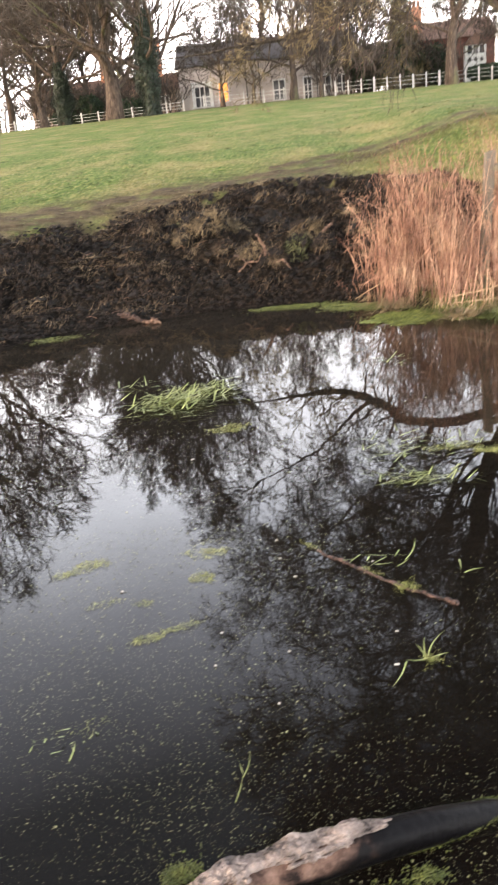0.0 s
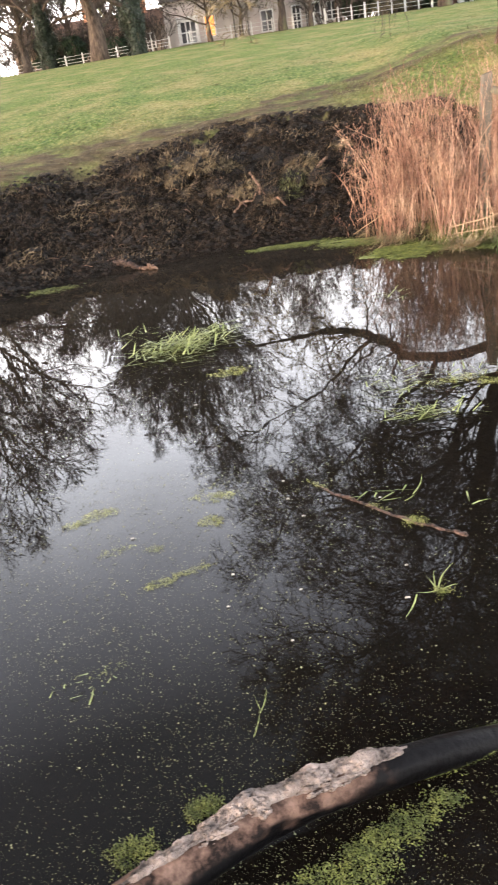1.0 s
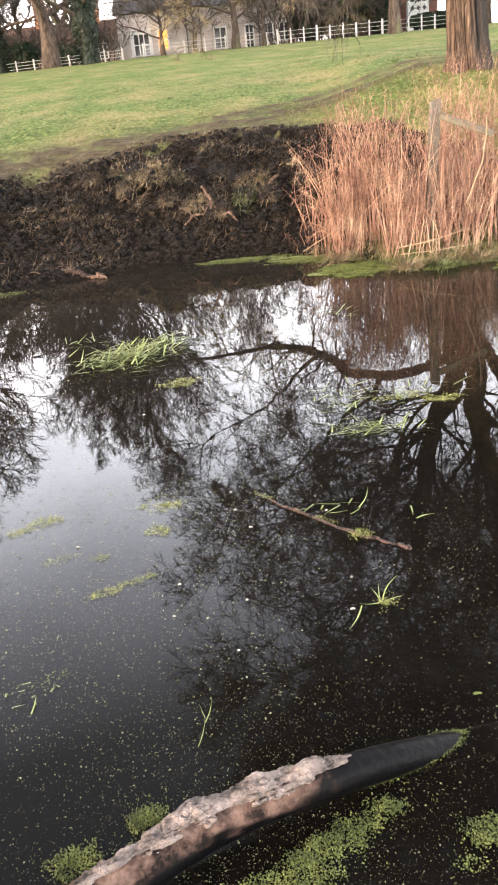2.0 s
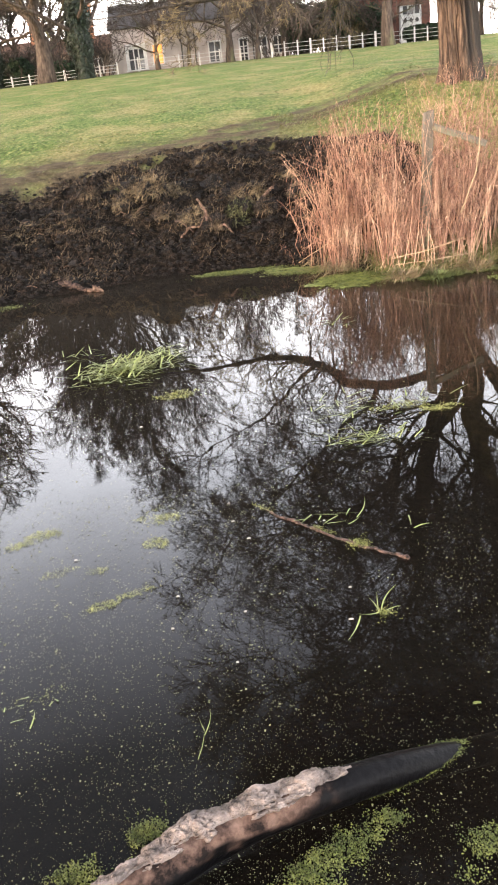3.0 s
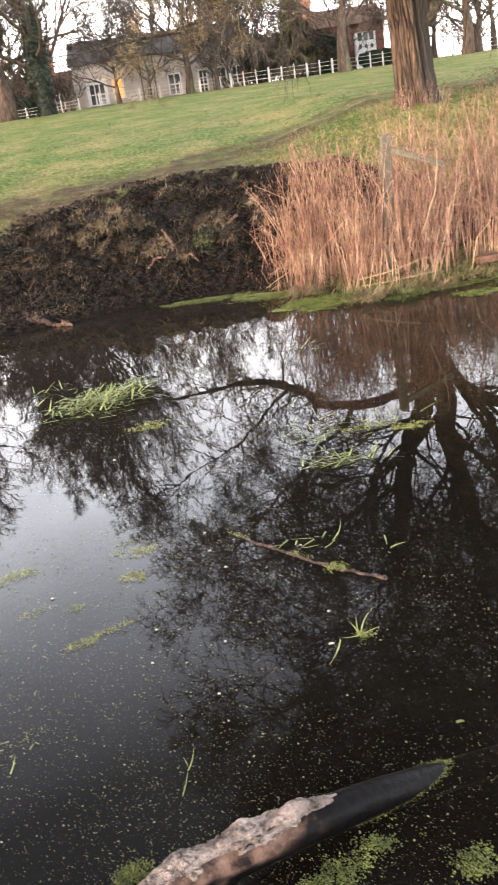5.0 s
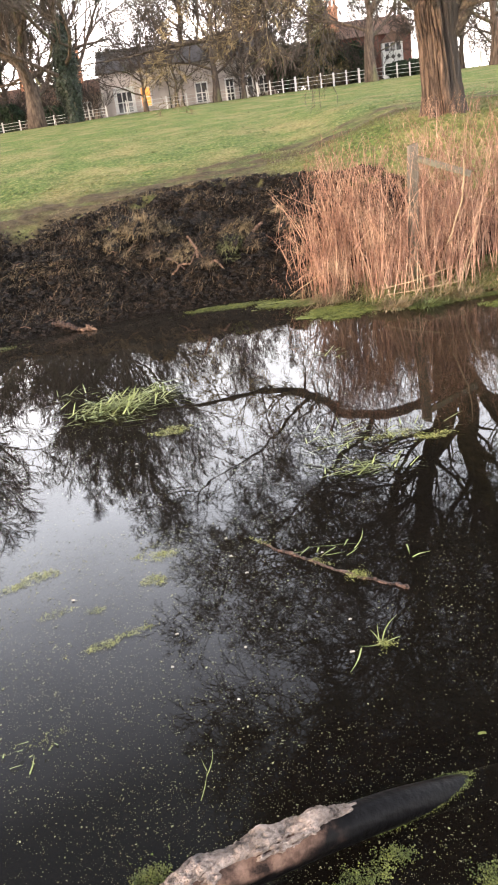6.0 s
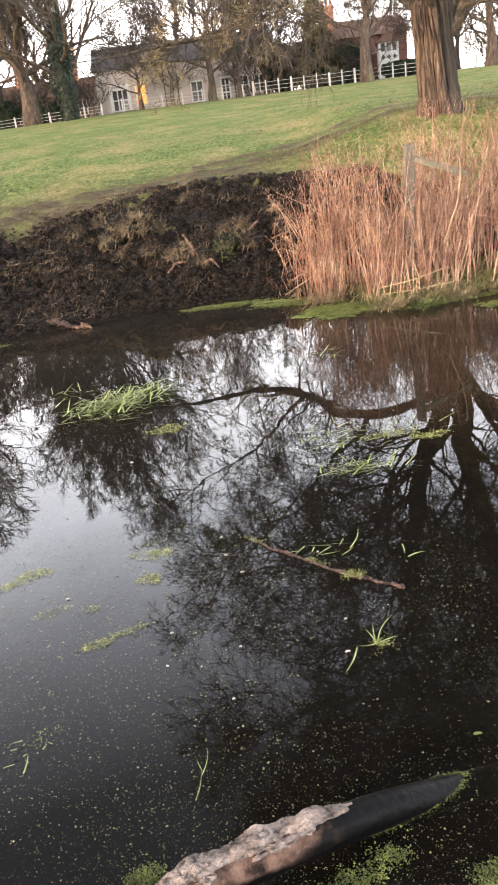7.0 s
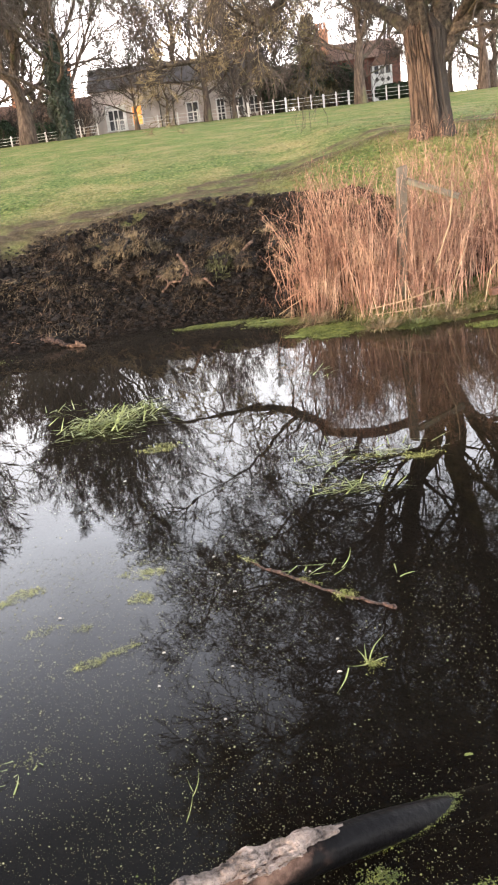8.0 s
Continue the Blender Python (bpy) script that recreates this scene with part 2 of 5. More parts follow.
def by_attribute(m, name, rough=None):
    """Let a mesh attribute say where the second colour lies."""
    n, l = m.node_tree.nodes, m.node_tree.links
    at = n.new("ShaderNodeAttribute")
    at.attribute_name = name
    mix = next(x for x in n if x.bl_idname == "ShaderNodeMix")
    l.new(at.outputs["Fac"], mix.inputs["Factor"])
    if rough:
        mr = n.new("ShaderNodeMapRange")
        mr.inputs["To Min"].default_value, mr.inputs["To Max"].default_value = rough
        l.new(at.outputs["Fac"], mr.inputs["Value"])
        l.new(mr.outputs[0], n["Principled BSDF"].inputs["Roughness"])


by_attribute(LOGWOOD, "soaked_shaded", (0.8, 0.4))
# the second bark colour paints the trunk's shaded right face
by_attribute(BARK_BIG, "shaded")
CRUST = material("grey_peeling_bark", [(0.34, (0.026, 0.021, 0.020)), (0.45, (0.19, 0.150, 0.130)), (0.66, (0.42, 0.335, 0.29))], 16, 12, 0.9, 1.0, 80, second=(0.06, 0.055, 0.058), second_scale=8, second_at=(0.52, 0.62))
STICK = material("wet_stick", [(0.40, (0.014, 0.010, 0.008)), (0.64, (0.15, 0.092, 0.074))], 60, 10, 0.7, 0.8, 150)
STICKPALE = material("pale_stick", [(0.38, (0.045, 0.028, 0.02)), (0.62, (0.25, 0.155, 0.108))], 30, 10, 0.8, 0.8, 120)
POSTWOOD = material("weathered_post_wood", [(0.3, (0.07, 0.06, 0.045)), (0.55, (0.13, 0.112, 0.088)), (0.75, (0.21, 0.18, 0.145))], 12, 10, 0.9, 0.6, 40, stretch=(1, 1, 0.12), second=(0.20, 0.20, 0.12), second_scale=2)
RAILWOOD = material("weathered_rail_wood", [(0.3, (0.07, 0.06, 0.045)), (0.55, (0.13, 0.112, 0.088)), (0.75, (0.21, 0.18, 0.145))], 12, 10, 0.9, 0.6, 40, stretch=(0.12, 1, 1), second=(0.20, 0.20, 0.12), second_scale=2)
WHITE = material("white_paint", [(0.3, (0.48, 0.47, 0.45)), (0.7, (0.70, 0.69, 0.66))], 6, 6, 0.6, 0.1)
STUCCO = material("cream_stucco", [(0.3, (0.36, 0.305, 0.275)), (0.7, (0.50, 0.43, 0.39))], 1.2, 9, 0.9, 0.2, second=(0.31, 0.27, 0.24), second_scale=0.35)
TAN = material("buff_render", [(0.3, (0.20, 0.155, 0.125)), (0.7, (0.29, 0.22, 0.175))], 1.2, 9, 0.9, 0.2)
BRICK = material("red_brick", [(0.3, (0.10, 0.042, 0.032)), (0.7, (0.18, 0.080, 0.060))], 5, 8, 0.9, 0.3, second=(0.18, 0.10, 0.08), second_scale=0.5)
SLATE = material("roof_slate", [(0.3, (0.05, 0.045, 0.043)), (0.7, (0.10, 0.09, 0.085))], 4, 8, 0.7, 0.3)
TILE = material("clay_roof", [(0.3, (0.10, 0.06, 0.045)), (0.7, (0.18, 0.11, 0.08))], 5, 8, 0.9, 0.4)
POTS = material("terracotta", [(0.3, (0.34, 0.15, 0.09)), (0.7, (0.46, 0.23, 0.14))], 6, 6, 0.85, 0.2)
IRON = material("dark_iron", [(0.3, (0.02, 0.02, 0.02)), (0.7, (0.05, 0.05, 0.05))], 6, 5, 0.5, 0.1)
# glowing orange pane that stands in for low sun on the villa wall
AMBER = mat_glow("sunlit_wall_glow", (1.0, 0.33, 0.08), 0.15)

rng = np.random.default_rng(7)


# ---- mesh tools ----
CIRCLE = {n: [(math.cos(i * 2 * math.pi / n), math.sin(i * 2 * math.pi / n)) for i in range(n)] for n in range(3, 41)}

class Acc:
    """Gathers vertices and faces for one mesh."""

    def __init__(self):
        self.v, self.f = [], []

    def tube(self, pts, radii, n=5, cap=True, lumps=0.0, seed=0):
        pts = [Vector(p) for p in pts]
        k = len(pts)
        a = None
        base = len(self.v)
        rim = CIRCLE[n]
        for i, p in enumerate(pts):
            d = pts[min(i + 1, k - 1)] - pts[max(i - 1, 0)]
            d.normalize()
            if a is None:
                a = Vector((0, 0, 1)) if abs(d.z) < 0.8 else Vector((1, 0, 0))
            u = d.cross(a)
            u.normalize()
            a = u.cross(d)
            r = radii[i]
            for c, s_ in rim:
                o = (u * c + a * s_) * r
                if lumps:
                    o *= 1 + lumps * noise.noise((p + o) * (1.2 / max(radii[0], 0.02)) + Vector((seed, 0, 0)))
                self.v.append((p.x + o.x, p.y + o.y, p.z + o.z))
        for i in range(k - 1):
            b0, b1 = base + i * n, base + (i + 1) * n
            for j in range(n):
                j2 = (j + 1) % n
                self.f.append((b0 + j, b0 + j2, b1 + j2, b1 + j))
        if cap:
            self.f.append(tuple(range(base + n - 1, base - 1, -1)))
            self.f.append(tuple(range(base + (k - 1) * n, base + k * n)))

    def blade(self, p, d, length, width, droop=0.5, seg=3):
        """A grass blade or leaf: a narrow strip that narrows to its tip."""
        p, d = Vector(p), Vector(d)
        side = d.cross(Vector((0.3, 0.2, 1.0)))
        side.normalize()
        base = len(self.v)
        for i in range(seg):
            t = i / seg
            q = p + d * (length * t)
            q.z -= droop * length * t * t
            w = side * (width * (1 - 0.6 * t) / 2)
            self.v.append(tuple(q - w))
            self.v.append(tuple(q + w))
        q = p + d * length
        q.z -= droop * length
        self.v.append(tuple(q))
        for i in range(seg - 1):
            b = base + 2 * i
            self.f.append((b, b + 1, b + 3, b + 2))
        b = base + 2 * (seg - 1)
        self.f.append((b, b + 1, b + 2))

    def leaf(self, c, r, normal, n=5, squash=0.7):
        c, normal = Vector(c), Vector(normal)
        normal.normalize()
        u = normal.cross(Vector((0.37, 0.81, 0.2)))
        u.normalize()
        w = normal.cross(u)
        t0 = rng.random() * 6.28
        base, ca, sa = len(self.v), math.cos(t0), math.sin(t0)
        for x, y in CIRCLE[n]:
            x, y = x * r, y * r * squash
            self.v.append(tuple(c + u * (x * ca - y * sa) + w * (x * sa + y * ca)))
        self.f.append(tuple(range(base, base + n)))

    def box(self, x0, y0, z0, x1, y1, z1):
        b = len(self.v)
        self.v += [(x0, y0, z0), (x1, y0, z0), (x1, y1, z0), (x0, y1, z0), (x0, y0, z1), (x1, y0, z1), (x1, y1, z1), (x0, y1, z1)]
        self.f += [(b, b + 3, b + 2, b + 1), (b + 4, b + 5, b + 6, b + 7), (b, b + 1, b + 5, b + 4), (b + 1, b + 2, b + 6, b + 5), (b + 2, b + 3, b + 7, b + 6), (b + 3, b, b + 4, b + 7)]

    def prism(self, profile, x0, x1, axis="x"):
        """A profile of (y, z), carried from x0 to x1 (or of (x, z) along y)."""
        b, n = len(self.v), len(profile)
        for s in (x0, x1):
            for p, z in profile:
                self.v.append((s, p, z) if axis == "x" else (p, s, z))
        self.f += [tuple(range(b, b + n)), tuple(range(b + 2 * n - 1, b + n - 1, -1))]
        for i in range(n):
            j = (i + 1) % n
            self.f.append((b + i, b + n + i, b + n + j, b + j))

    def clod(self, c, r, flat=0.7):
        """A lump of earth: a jittered icosahedron."""
        g = (1 + 5 ** 0.5) / 2
        ico = [(-1, g, 0), (1, g, 0), (-1, -g, 0), (1, -g, 0), (0, -1, g), (0, 1, g), (0, -1, -g), (0, 1, -g), (g, 0, -1), (g, 0, 1), (-g, 0, -1), (-g, 0, 1)]
        fs = [(0, 11, 5), (0, 5, 1), (0, 1, 7), (0, 7, 10), (0, 10, 11), (1, 5, 9), (5, 11, 4), (11, 10, 2), (10, 7, 6), (7, 1, 8), (3, 9, 4), (3, 4, 2), (3, 2, 6), (3, 6, 8), (3, 8, 9), (4, 9, 5), (2, 4, 11), (6, 2, 10), (8, 6, 7), (9, 8, 1)]
        b = len(self.v)
        k = r / 1.9
        jit = 0.45 + 1.1 * rng.random(12)
        s = 0.7 + 0.6 * rng.random(3)
        for (x, y, z), q in zip(ico, jit):
            self.v.append((c[0] + x * k * q * s[0], c[1] + y * k * q * s[1], c[2] + z * k * q * flat * s[2]))
        self.f += [(b + i, b + j, b + m) for i, j, m in fs]

    def mesh(self, name, mat, smooth=False):
        me = bpy.data.meshes.new(name)
        me.from_pydata(self.v, [], self.f)
        me.materials.append(mat)
        if smooth:
            me.shade_smooth()
        me.update()
        return me


def thing(name, acc, mat, label="", category="", group="", kind="", smooth=False):
    ob = new(name, acc.mesh(name, mat, smooth))
    return tagged(ob, label, category, group, kind)


def holder(name, at, label="", category="", group="", kind=""):
    ob = new(name)
    ob.location = at
    return tagged(ob, label, category, group, kind)


def part(name, acc, mat, parent, label="", smooth=False):
    """A mesh in the parent's own coordinates."""
    ob = new(name, acc.mesh(name, mat, smooth))
    ob.parent = parent
    if label:
        ob["label"] = label
    return ob


def number(ob, name, values):
    a = ob.data.attributes.new(name, "FLOAT", "POINT")
    a.data.foreach_set("value", np.array(values, np.float32))


def smooth01(a, b, x):
    t = np.clip((x - a) / (b - a), 0, 1)
    return t * t * (3 - 2 * t)


# ---- ground ----
SHORE_X = [-9, -6, -4.5, -3.3, -2.7, -1.75, -0.97, 0.2, 0.9, 1.4, 1.65, 2.1, 2.6, 3.4, 6, 10]
SHORE_Y = [3.0, 6.0, 8.0, 9.05, 9.65, 9.88, 10.25, 10.25, 10.05, 9.4, 9.0, 8.95, 9.08, 9.15, 9.3, 8.0]
MEADOW_Y = [-3000, 9, 13, 15, 18, 25, 62, 85, 100, 200, 3000]
MEADOW_Z = [0.5, 0.8, 1.05, 1.18, 1.42, 1.85, 3.72, 4.42, 4.9, 5.6, 6.0]
NEAR_EDGE = 0.85


def shore(x):
    return np.interp(x, SHORE_X, SHORE_Y)


def ground_z(x, y):
    x, y = np.asarray(x, float), np.asarray(y, float)
    d = y - shore(x)
    left = np.interp(d, [0, 0.3, 1, 2, 3, 4, 5], [0, 0.10, 0.28, 0.53, 0.75, 0.92, 1.06])
    heap = np.interp(d, [0, 0.25, 0.7, 1.5, 2.5, 3.5, 4.5, 5.2], [0, 0.16, 0.32, 0.57, 0.82, 1.03, 1.20, 1.19])
    right = np.interp(d, [0, 0.25, 1, 2, 3, 4.5, 6], [0.03, 0.12, 0.22, 0.42, 0.75, 1.15, 1.25])
    wl_, wr_ = 1 - smooth01(-3.0, -0.7, x), smooth01(0.8, 1.6, x)
    bank = left * wl_ + right * wr_ + heap * (1 - wl_ - wr_)
    meadow = np.interp(y, MEADOW_Y, MEADOW_Z) + np.clip(x + 8, -60, 0) * 0.025 * smooth01(40, 85, y)
    meadow = meadow + 0.5 * smooth01(1.5, 4.2, x) * smooth01(12.5, 15.6, y) * (1 - smooth01(19, 40, y))
    far = bank + (meadow - bank) * smooth01(3.8, 6.0, d)
    bed = -0.55 * smooth01(0, 1.6, -d)
    z = np.where(d > 0, far, bed)
    near = smooth01(0, 1.0, NEAR_EDGE - y)          # the bank on which the camera stands
    z = np.where(y < NEAR_EDGE, 0.02 + 0.46 * near, z * smooth01(0, 0.8, y - NEAR_EDGE))
    side = smooth01(9.0, 10.0, np.abs(x - 1.0)) * (y < 9)
    return z * (1 - side) + 0.5 * side


def soil_mask(x, y):
    d = y - shore(x)
    edge = np.interp(x, [-6, -3, -1.6, -0.9, 1.2, 1.7, 2.6, 3.2, 4.5, 6.0], [4.4, 4.1, 4.3, 4.7, 4.9, 5.2, 4.6, 3.4, 2.6, 0.9])
    m = (1 - smooth01(edge - 1.1, edge + 0.4, d)) * (1 - smooth01(1.3, 1.7, x) * (1 - smooth01(0.7, 1.1, d)))
    return m * (y > 1.0)


def worn_mask(x, y):
    """A muddy track across the lower meadow."""
    line = np.interp(x, [-6, -3.45, -2.67, -1.76, -0.79, 0.23, 1.02, 1.94, 2.85, 3.6, 5, 8], [13.2, 13.95, 14.7, 15.15, 15.4, 16.05, 16.8, 17.5, 17.75, 17.9, 18.0, 18.2])
    track = np.exp(-((y - line) / 0.48) ** 2) + 0.8 * np.exp(-((y - line - 1.2) / 0.36) ** 2) * (x > -0.3)
    strip = 0.55 * np.exp(-((y - line + 0.1) / 1.3) ** 2) * (1 - smooth01(1.0, 3.0, x))
    rim = 0.75 * soil_mask(x, y - 0.75) * (x < 2.2)        # trodden brown rim of the dug soil
    return np.clip(0.9 * track + strip + rim, 0, 1)


def lines(lo, hi, step, far, grow):
    mid = list(np.arange(lo, hi + step / 2, step))
    up, s = [mid[-1]], step
    while up[-1] < far:
        s *= grow
        up.append(up[-1] + s)
    down, s = [mid[0]], step
    while down[-1] > -far:
        s *= grow
        down.append(down[-1] - s)
    return np.array(down[:0:-1] + mid + up[1:])


def build_ground():
    gx, gy = lines(-4.2, 4.4, 0.04, 2500, 1.09), lines(8.6, 15.6, 0.045, 2500, 1.07)
    X, Y = np.meshgrid(gx, gy)
    Z = ground_z(X, Y)
    S, W = soil_mask(X, Y), worn_mask(X, Y)
    nx, ny = len(gx), len(gy)
    SH = shore(gx)
    for j in range(ny):
        for i in range(nx):
            x, y = X[j, i], Y[j, i]
            if -9 < x < 10 and 4 < y < 60:
                d_ = y - SH[i]
                n1 = noise.fractal(Vector((x * 2.2, y * 2.2, 3)), 1.0, 2.0, 4)
                if S[j, i] > 0.01 and Z[j, i] > 0:
                    n2 = noise.fractal(Vector((x * 7, y * 7, 1)), 0.9, 2.0, 4)
                    n3 = noise.fractal(Vector((x * 1.15, y * 1.15, 7)), 1.0, 2.0, 3)
                    Z[j, i] += S[j, i] * (0.09 * n1 + 0.095 * n2 + 0.19 * n3 * smooth01(0.2, 1.2, d_) * (1 - 0.6 * smooth01(3.4, 4.6, d_))) * min(1, Z[j, i] * 3 + 0.1)
                elif Z[j, i] > 0:
                    Z[j, i] += 0.03 * n1
                S[j, i] = min(1, max(0, (S[j, i] + 0.7 * n1 - 0.5) * 2.5 + 0.5 if 0.02 < S[j, i] < 0.98 else S[j, i]))
                W[j, i] = min(1, max(0, W[j, i] * (1.0 + 0.9 * n1)))
    me = bpy.data.meshes.new("ground")
    v = np.stack([X, Y, Z], -1).reshape(-1, 3)
    idx = np.arange(nx * ny).reshape(ny, nx)
    f = np.stack([idx[:-1, :-1], idx[:-1, 1:], idx[1:, 1:], idx[1:, :-1]], -1).reshape(-1, 4)
    me.from_pydata(v.tolist(), [], f.tolist())
    for name, data in (("soil", S), ("worn", W)):
        a = me.attributes.new(name, "FLOAT", "POINT")
        a.data.foreach_set("value", data.reshape(-1).astype(np.float32))
    me.materials.append(GROUND)
    me.shade_smooth()
    tagged(new("ground", me), "rising meadow of short grass with a bank of bare black soil", "ground", kind="structure")
    return gx, gy, Z


GX, GY, GZ = build_ground()


def put_z(x, y):
    """The height of the finished ground at a place."""
    i = min(max(int(np.searchsorted(GX, x)) - 1, 0), len(GX) - 2)
    j = min(max(int(np.searchsorted(GY, y)) - 1, 0), len(GY) - 2)
    u, v = (x - GX[i]) / (GX[i + 1] - GX[i]), (y - GY[j]) / (GY[j + 1] - GY[j])
    return float((GZ[j, i] * (1 - u) + GZ[j, i + 1] * u) * (1 - v) + (GZ[j + 1, i] * (1 - u) + GZ[j + 1, i + 1] * u) * v)

w = Acc()
wx, wy = np.linspace(-9.6, 10.6, 12), np.linspace(0.3, 11.2, 12)
for yy in wy:
    for xx in wx:
        w.v.append((float(xx), float(yy), 0.0))
for j in range(11):
    for i in range(11):
        w.f.append((j * 12 + i, j * 12 + i + 1, j * 12 + i + 13, j * 12 + i + 12))
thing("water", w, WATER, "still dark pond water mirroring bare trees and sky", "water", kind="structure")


# ---- trees ----
def unit(v):
    return Vector(v).normalized()


def gauss(r):
    return Vector((r.gauss(0, 1), r.gauss(0, 1), r.gauss(0, 1)))


def turned(d, angle, r):
    """d turned by angle towards a random side."""
    s = d.cross(gauss(r)).normalized()
    return (d * math.cos(angle) + s * math.sin(angle)).normalized()


def grow(sinks, p, d, length, radius, level, last, r, up=0.08, wob=0.25, kids=(8, 7, 7, 6), angle=0.75, thin=0.012, ratio=0.55, droop_from=9, droop=0.22):
    """A branch and what springs from it. sinks: one Acc for each level."""
    k = 6 if level < 2 else 4 if level < last else 2
    q, e = Vector(p), Vector(d)
    pts, dirs = [q], [e]
    lift = Vector((0, 0, up if level < droop_from else -droop))
    for i in range(k):
        e = (e + gauss(r) * wob + lift).normalized()
        q = q + e * (length / k)
        pts.append(q)
        dirs.append(e)
    tip = max(thin * 0.6, radius * 0.3)
    radii = [radius + (tip - radius) * i / k for i in range(k + 1)]
    sinks[min(level, len(sinks) - 1)].tube(pts, radii, 7 if level == 0 else 5 if level < 3 else 3, cap=False)
    if level >= last:
        return
    n = kids[min(level, len(kids) - 1)]
    for i in range(n):
        t = 0.22 + 0.78 * (i + r.random()) / n
        a = min(k - 1, int(t * k))
        fr = t * k - a
        o = pts[a].lerp(pts[a + 1], fr)
        rad = max(thin, radii[a] * (0.42 + 0.18 * r.random()))
        ln = length * ratio * (1.15 - 0.6 * t) * (0.75 + 0.5 * r.random())
        grow(sinks, o, turned(dirs[a], angle * (0.7 + 0.6 * r.random()), r), ln, rad, level + 1, last, r, up, wob, kids, angle, thin, ratio, droop_from, droop)


def far_tree(name, label, height, trunk_r, fork, seed, spread=0.9, last=4, kids=(12, 10, 9, 10), thin=0.017, ivy=0.0, lean=0.0, up=0.1, limb=0.5, angle=0.75, rise=0.45):
    """A bare broadleaf: flared trunk that forks into limbs, each with branches and fine twigs."""
    r = random.Random(seed)
    tree = holder(name, (0, 0, 0), label, "tree")
    trunk, twigs = Acc(), Acc()
    k = 9
    top = height * 0.62
    pts = [np.array([lean * z + (0.1 + 0.05 * max(z, 0)) * trunk_r * r.gauss(0, 1), (0.1 + 0.04 * max(z, 0)) * trunk_r * r.gauss(0, 1), z]) for z in np.linspace(-0.5, top, k)]
    radii = [trunk_r * (1.15 if i == 0 else 1.12 - 0.98 * (i / (k - 1)) ** 0.62) for i in range(k)]
    radii[1] = trunk_r * 0.95
    trunk.tube(pts, radii, 10, lumps=0.25, seed=seed)
    n = kids[0]
    for i in range(n):
        t = fork / top + (1 - fork / top) * (i / n) ** 1.1
        a = min(k - 2, int(t * (k - 1)))
        fr = t * (k - 1) - a
        o = pts[a] * (1 - fr) + pts[a + 1] * fr
        az = i * 2.4 + r.random()
        d = unit(np.array([math.cos(az) * spread, math.sin(az) * spread, rise + (1.15 - rise) * t]))
        one = Acc()
        grow([None, one, one, twigs], o, d, height * limb * (1.1 - 0.45 * t), trunk_r * (0.38 - 0.2 * t), 1, last, r, up, 0.2, kids, angle, thin)
        part("limb", one, BARK, tree, smooth=True)
    one = Acc()
    grow([None, one, one, twigs], pts[-1], Vector((0, 0, 1.0)), height * 0.36, radii[-1], 1, last, r, up, 0.2, kids, angle, thin)
    part("trunk", trunk, BARK, tree, smooth=True)
    part("limb", one, BARK, tree, smooth=True)
    tagged(part("crown", twigs, TWIG, tree), kind="stuff")
    if ivy:
        iv = Acc()
        for _ in range(14000):
            z = ivy * r.random() ** 1.1
            az = r.random() * 6.283
            rad = float(np.interp(z / ivy, [0, 0.2, 0.38, 0.5, 0.7, 1.0], [1.25, 1.2, 1.85, 1.5, 1.2, 0.55])) * trunk_r
            rad *= (0.75 + 0.4 * r.random()) * (1 + 0.45 * noise.noise(Vector((math.cos(az) * 1.3, math.sin(az) * 1.3 + seed, z * 0.9))))
            c = (lean * z + math.cos(az) * rad, math.sin(az) * rad, z)
            iv.leaf(c, 0.045 + 0.05 * r.random(), (math.cos(az) + 0.4 * r.gauss(0, 1), math.sin(az) + 0.4 * r.gauss(0, 1), 0.5 * r.gauss(0, 1)))
        tagged(part("ivy", iv, IVY, tree, "dark green ivy climbing the trunk"), kind="stuff")
    return tree


def stand(tree, x, y, turn=0.0, scale=1.0, dz=-0.1):
    tree.matrix_basis = pose(x, y, float(ground_z(x, y)) + dz, 0, 0, turn) @ Matrix.Scale(scale, 4)
    return tree


ivy_tree = stand(far_tree("tree", "tall bare tree with ivy round its thick trunk", 23.2, 0.46, 2.7, 11, ivy=6.6, spread=1.0, rise=0.08, up=0.24, thin=0.019, limb=0.46, kids=(17, 10, 9, 9)), -8.7, 61, 20)
brown_tree = stand(far_tree("tree", "tall bare tree with a broad brown trunk", 20, 0.66, 2.4, 12, spread=0.9, rise=0.3, up=0.15, thin=0.023, limb=0.46, kids=(13, 9, 8, 8)), -12.0, 65, 80)
left_tree = stand(far_tree("tree", "tall bare spreading tree with ivy low on its trunk", 16.5, 0.42, 3.0, 13, ivy=4.5, spread=1.2, rise=0.2, thin=0.021, kids=(12, 9, 8, 7)), -16.4, 68, 10)
edge_tree = stand(far_tree("tree", "tall airy bare tree at the meadow edge", 24, 0.5, 4.0, 17, spread=1.15, kids=(12, 9, 8, 7), limb=0.46, thin=0.02, up=0.13), -20.6, 47, 0)
copy_thing(edge_tree, pose(-30, 70, float(ground_z(-30, 70)) - 0.1, 0, 0, 120))
copy_thing(brown_tree, pose(-20.5, 77, float(ground_z(-20.5, 77)) - 0.1, 0, 0, 100) @ Matrix.Scale(0.62, 4))
mid_tree = stand(far_tree("tree", "slim bare tree in front of the cream house", 12, 0.42, 2.6, 14, spread=1.2, limb=0.6, kids=(11, 8, 8, 7), thin=0.015), 1.3, 78, 0)
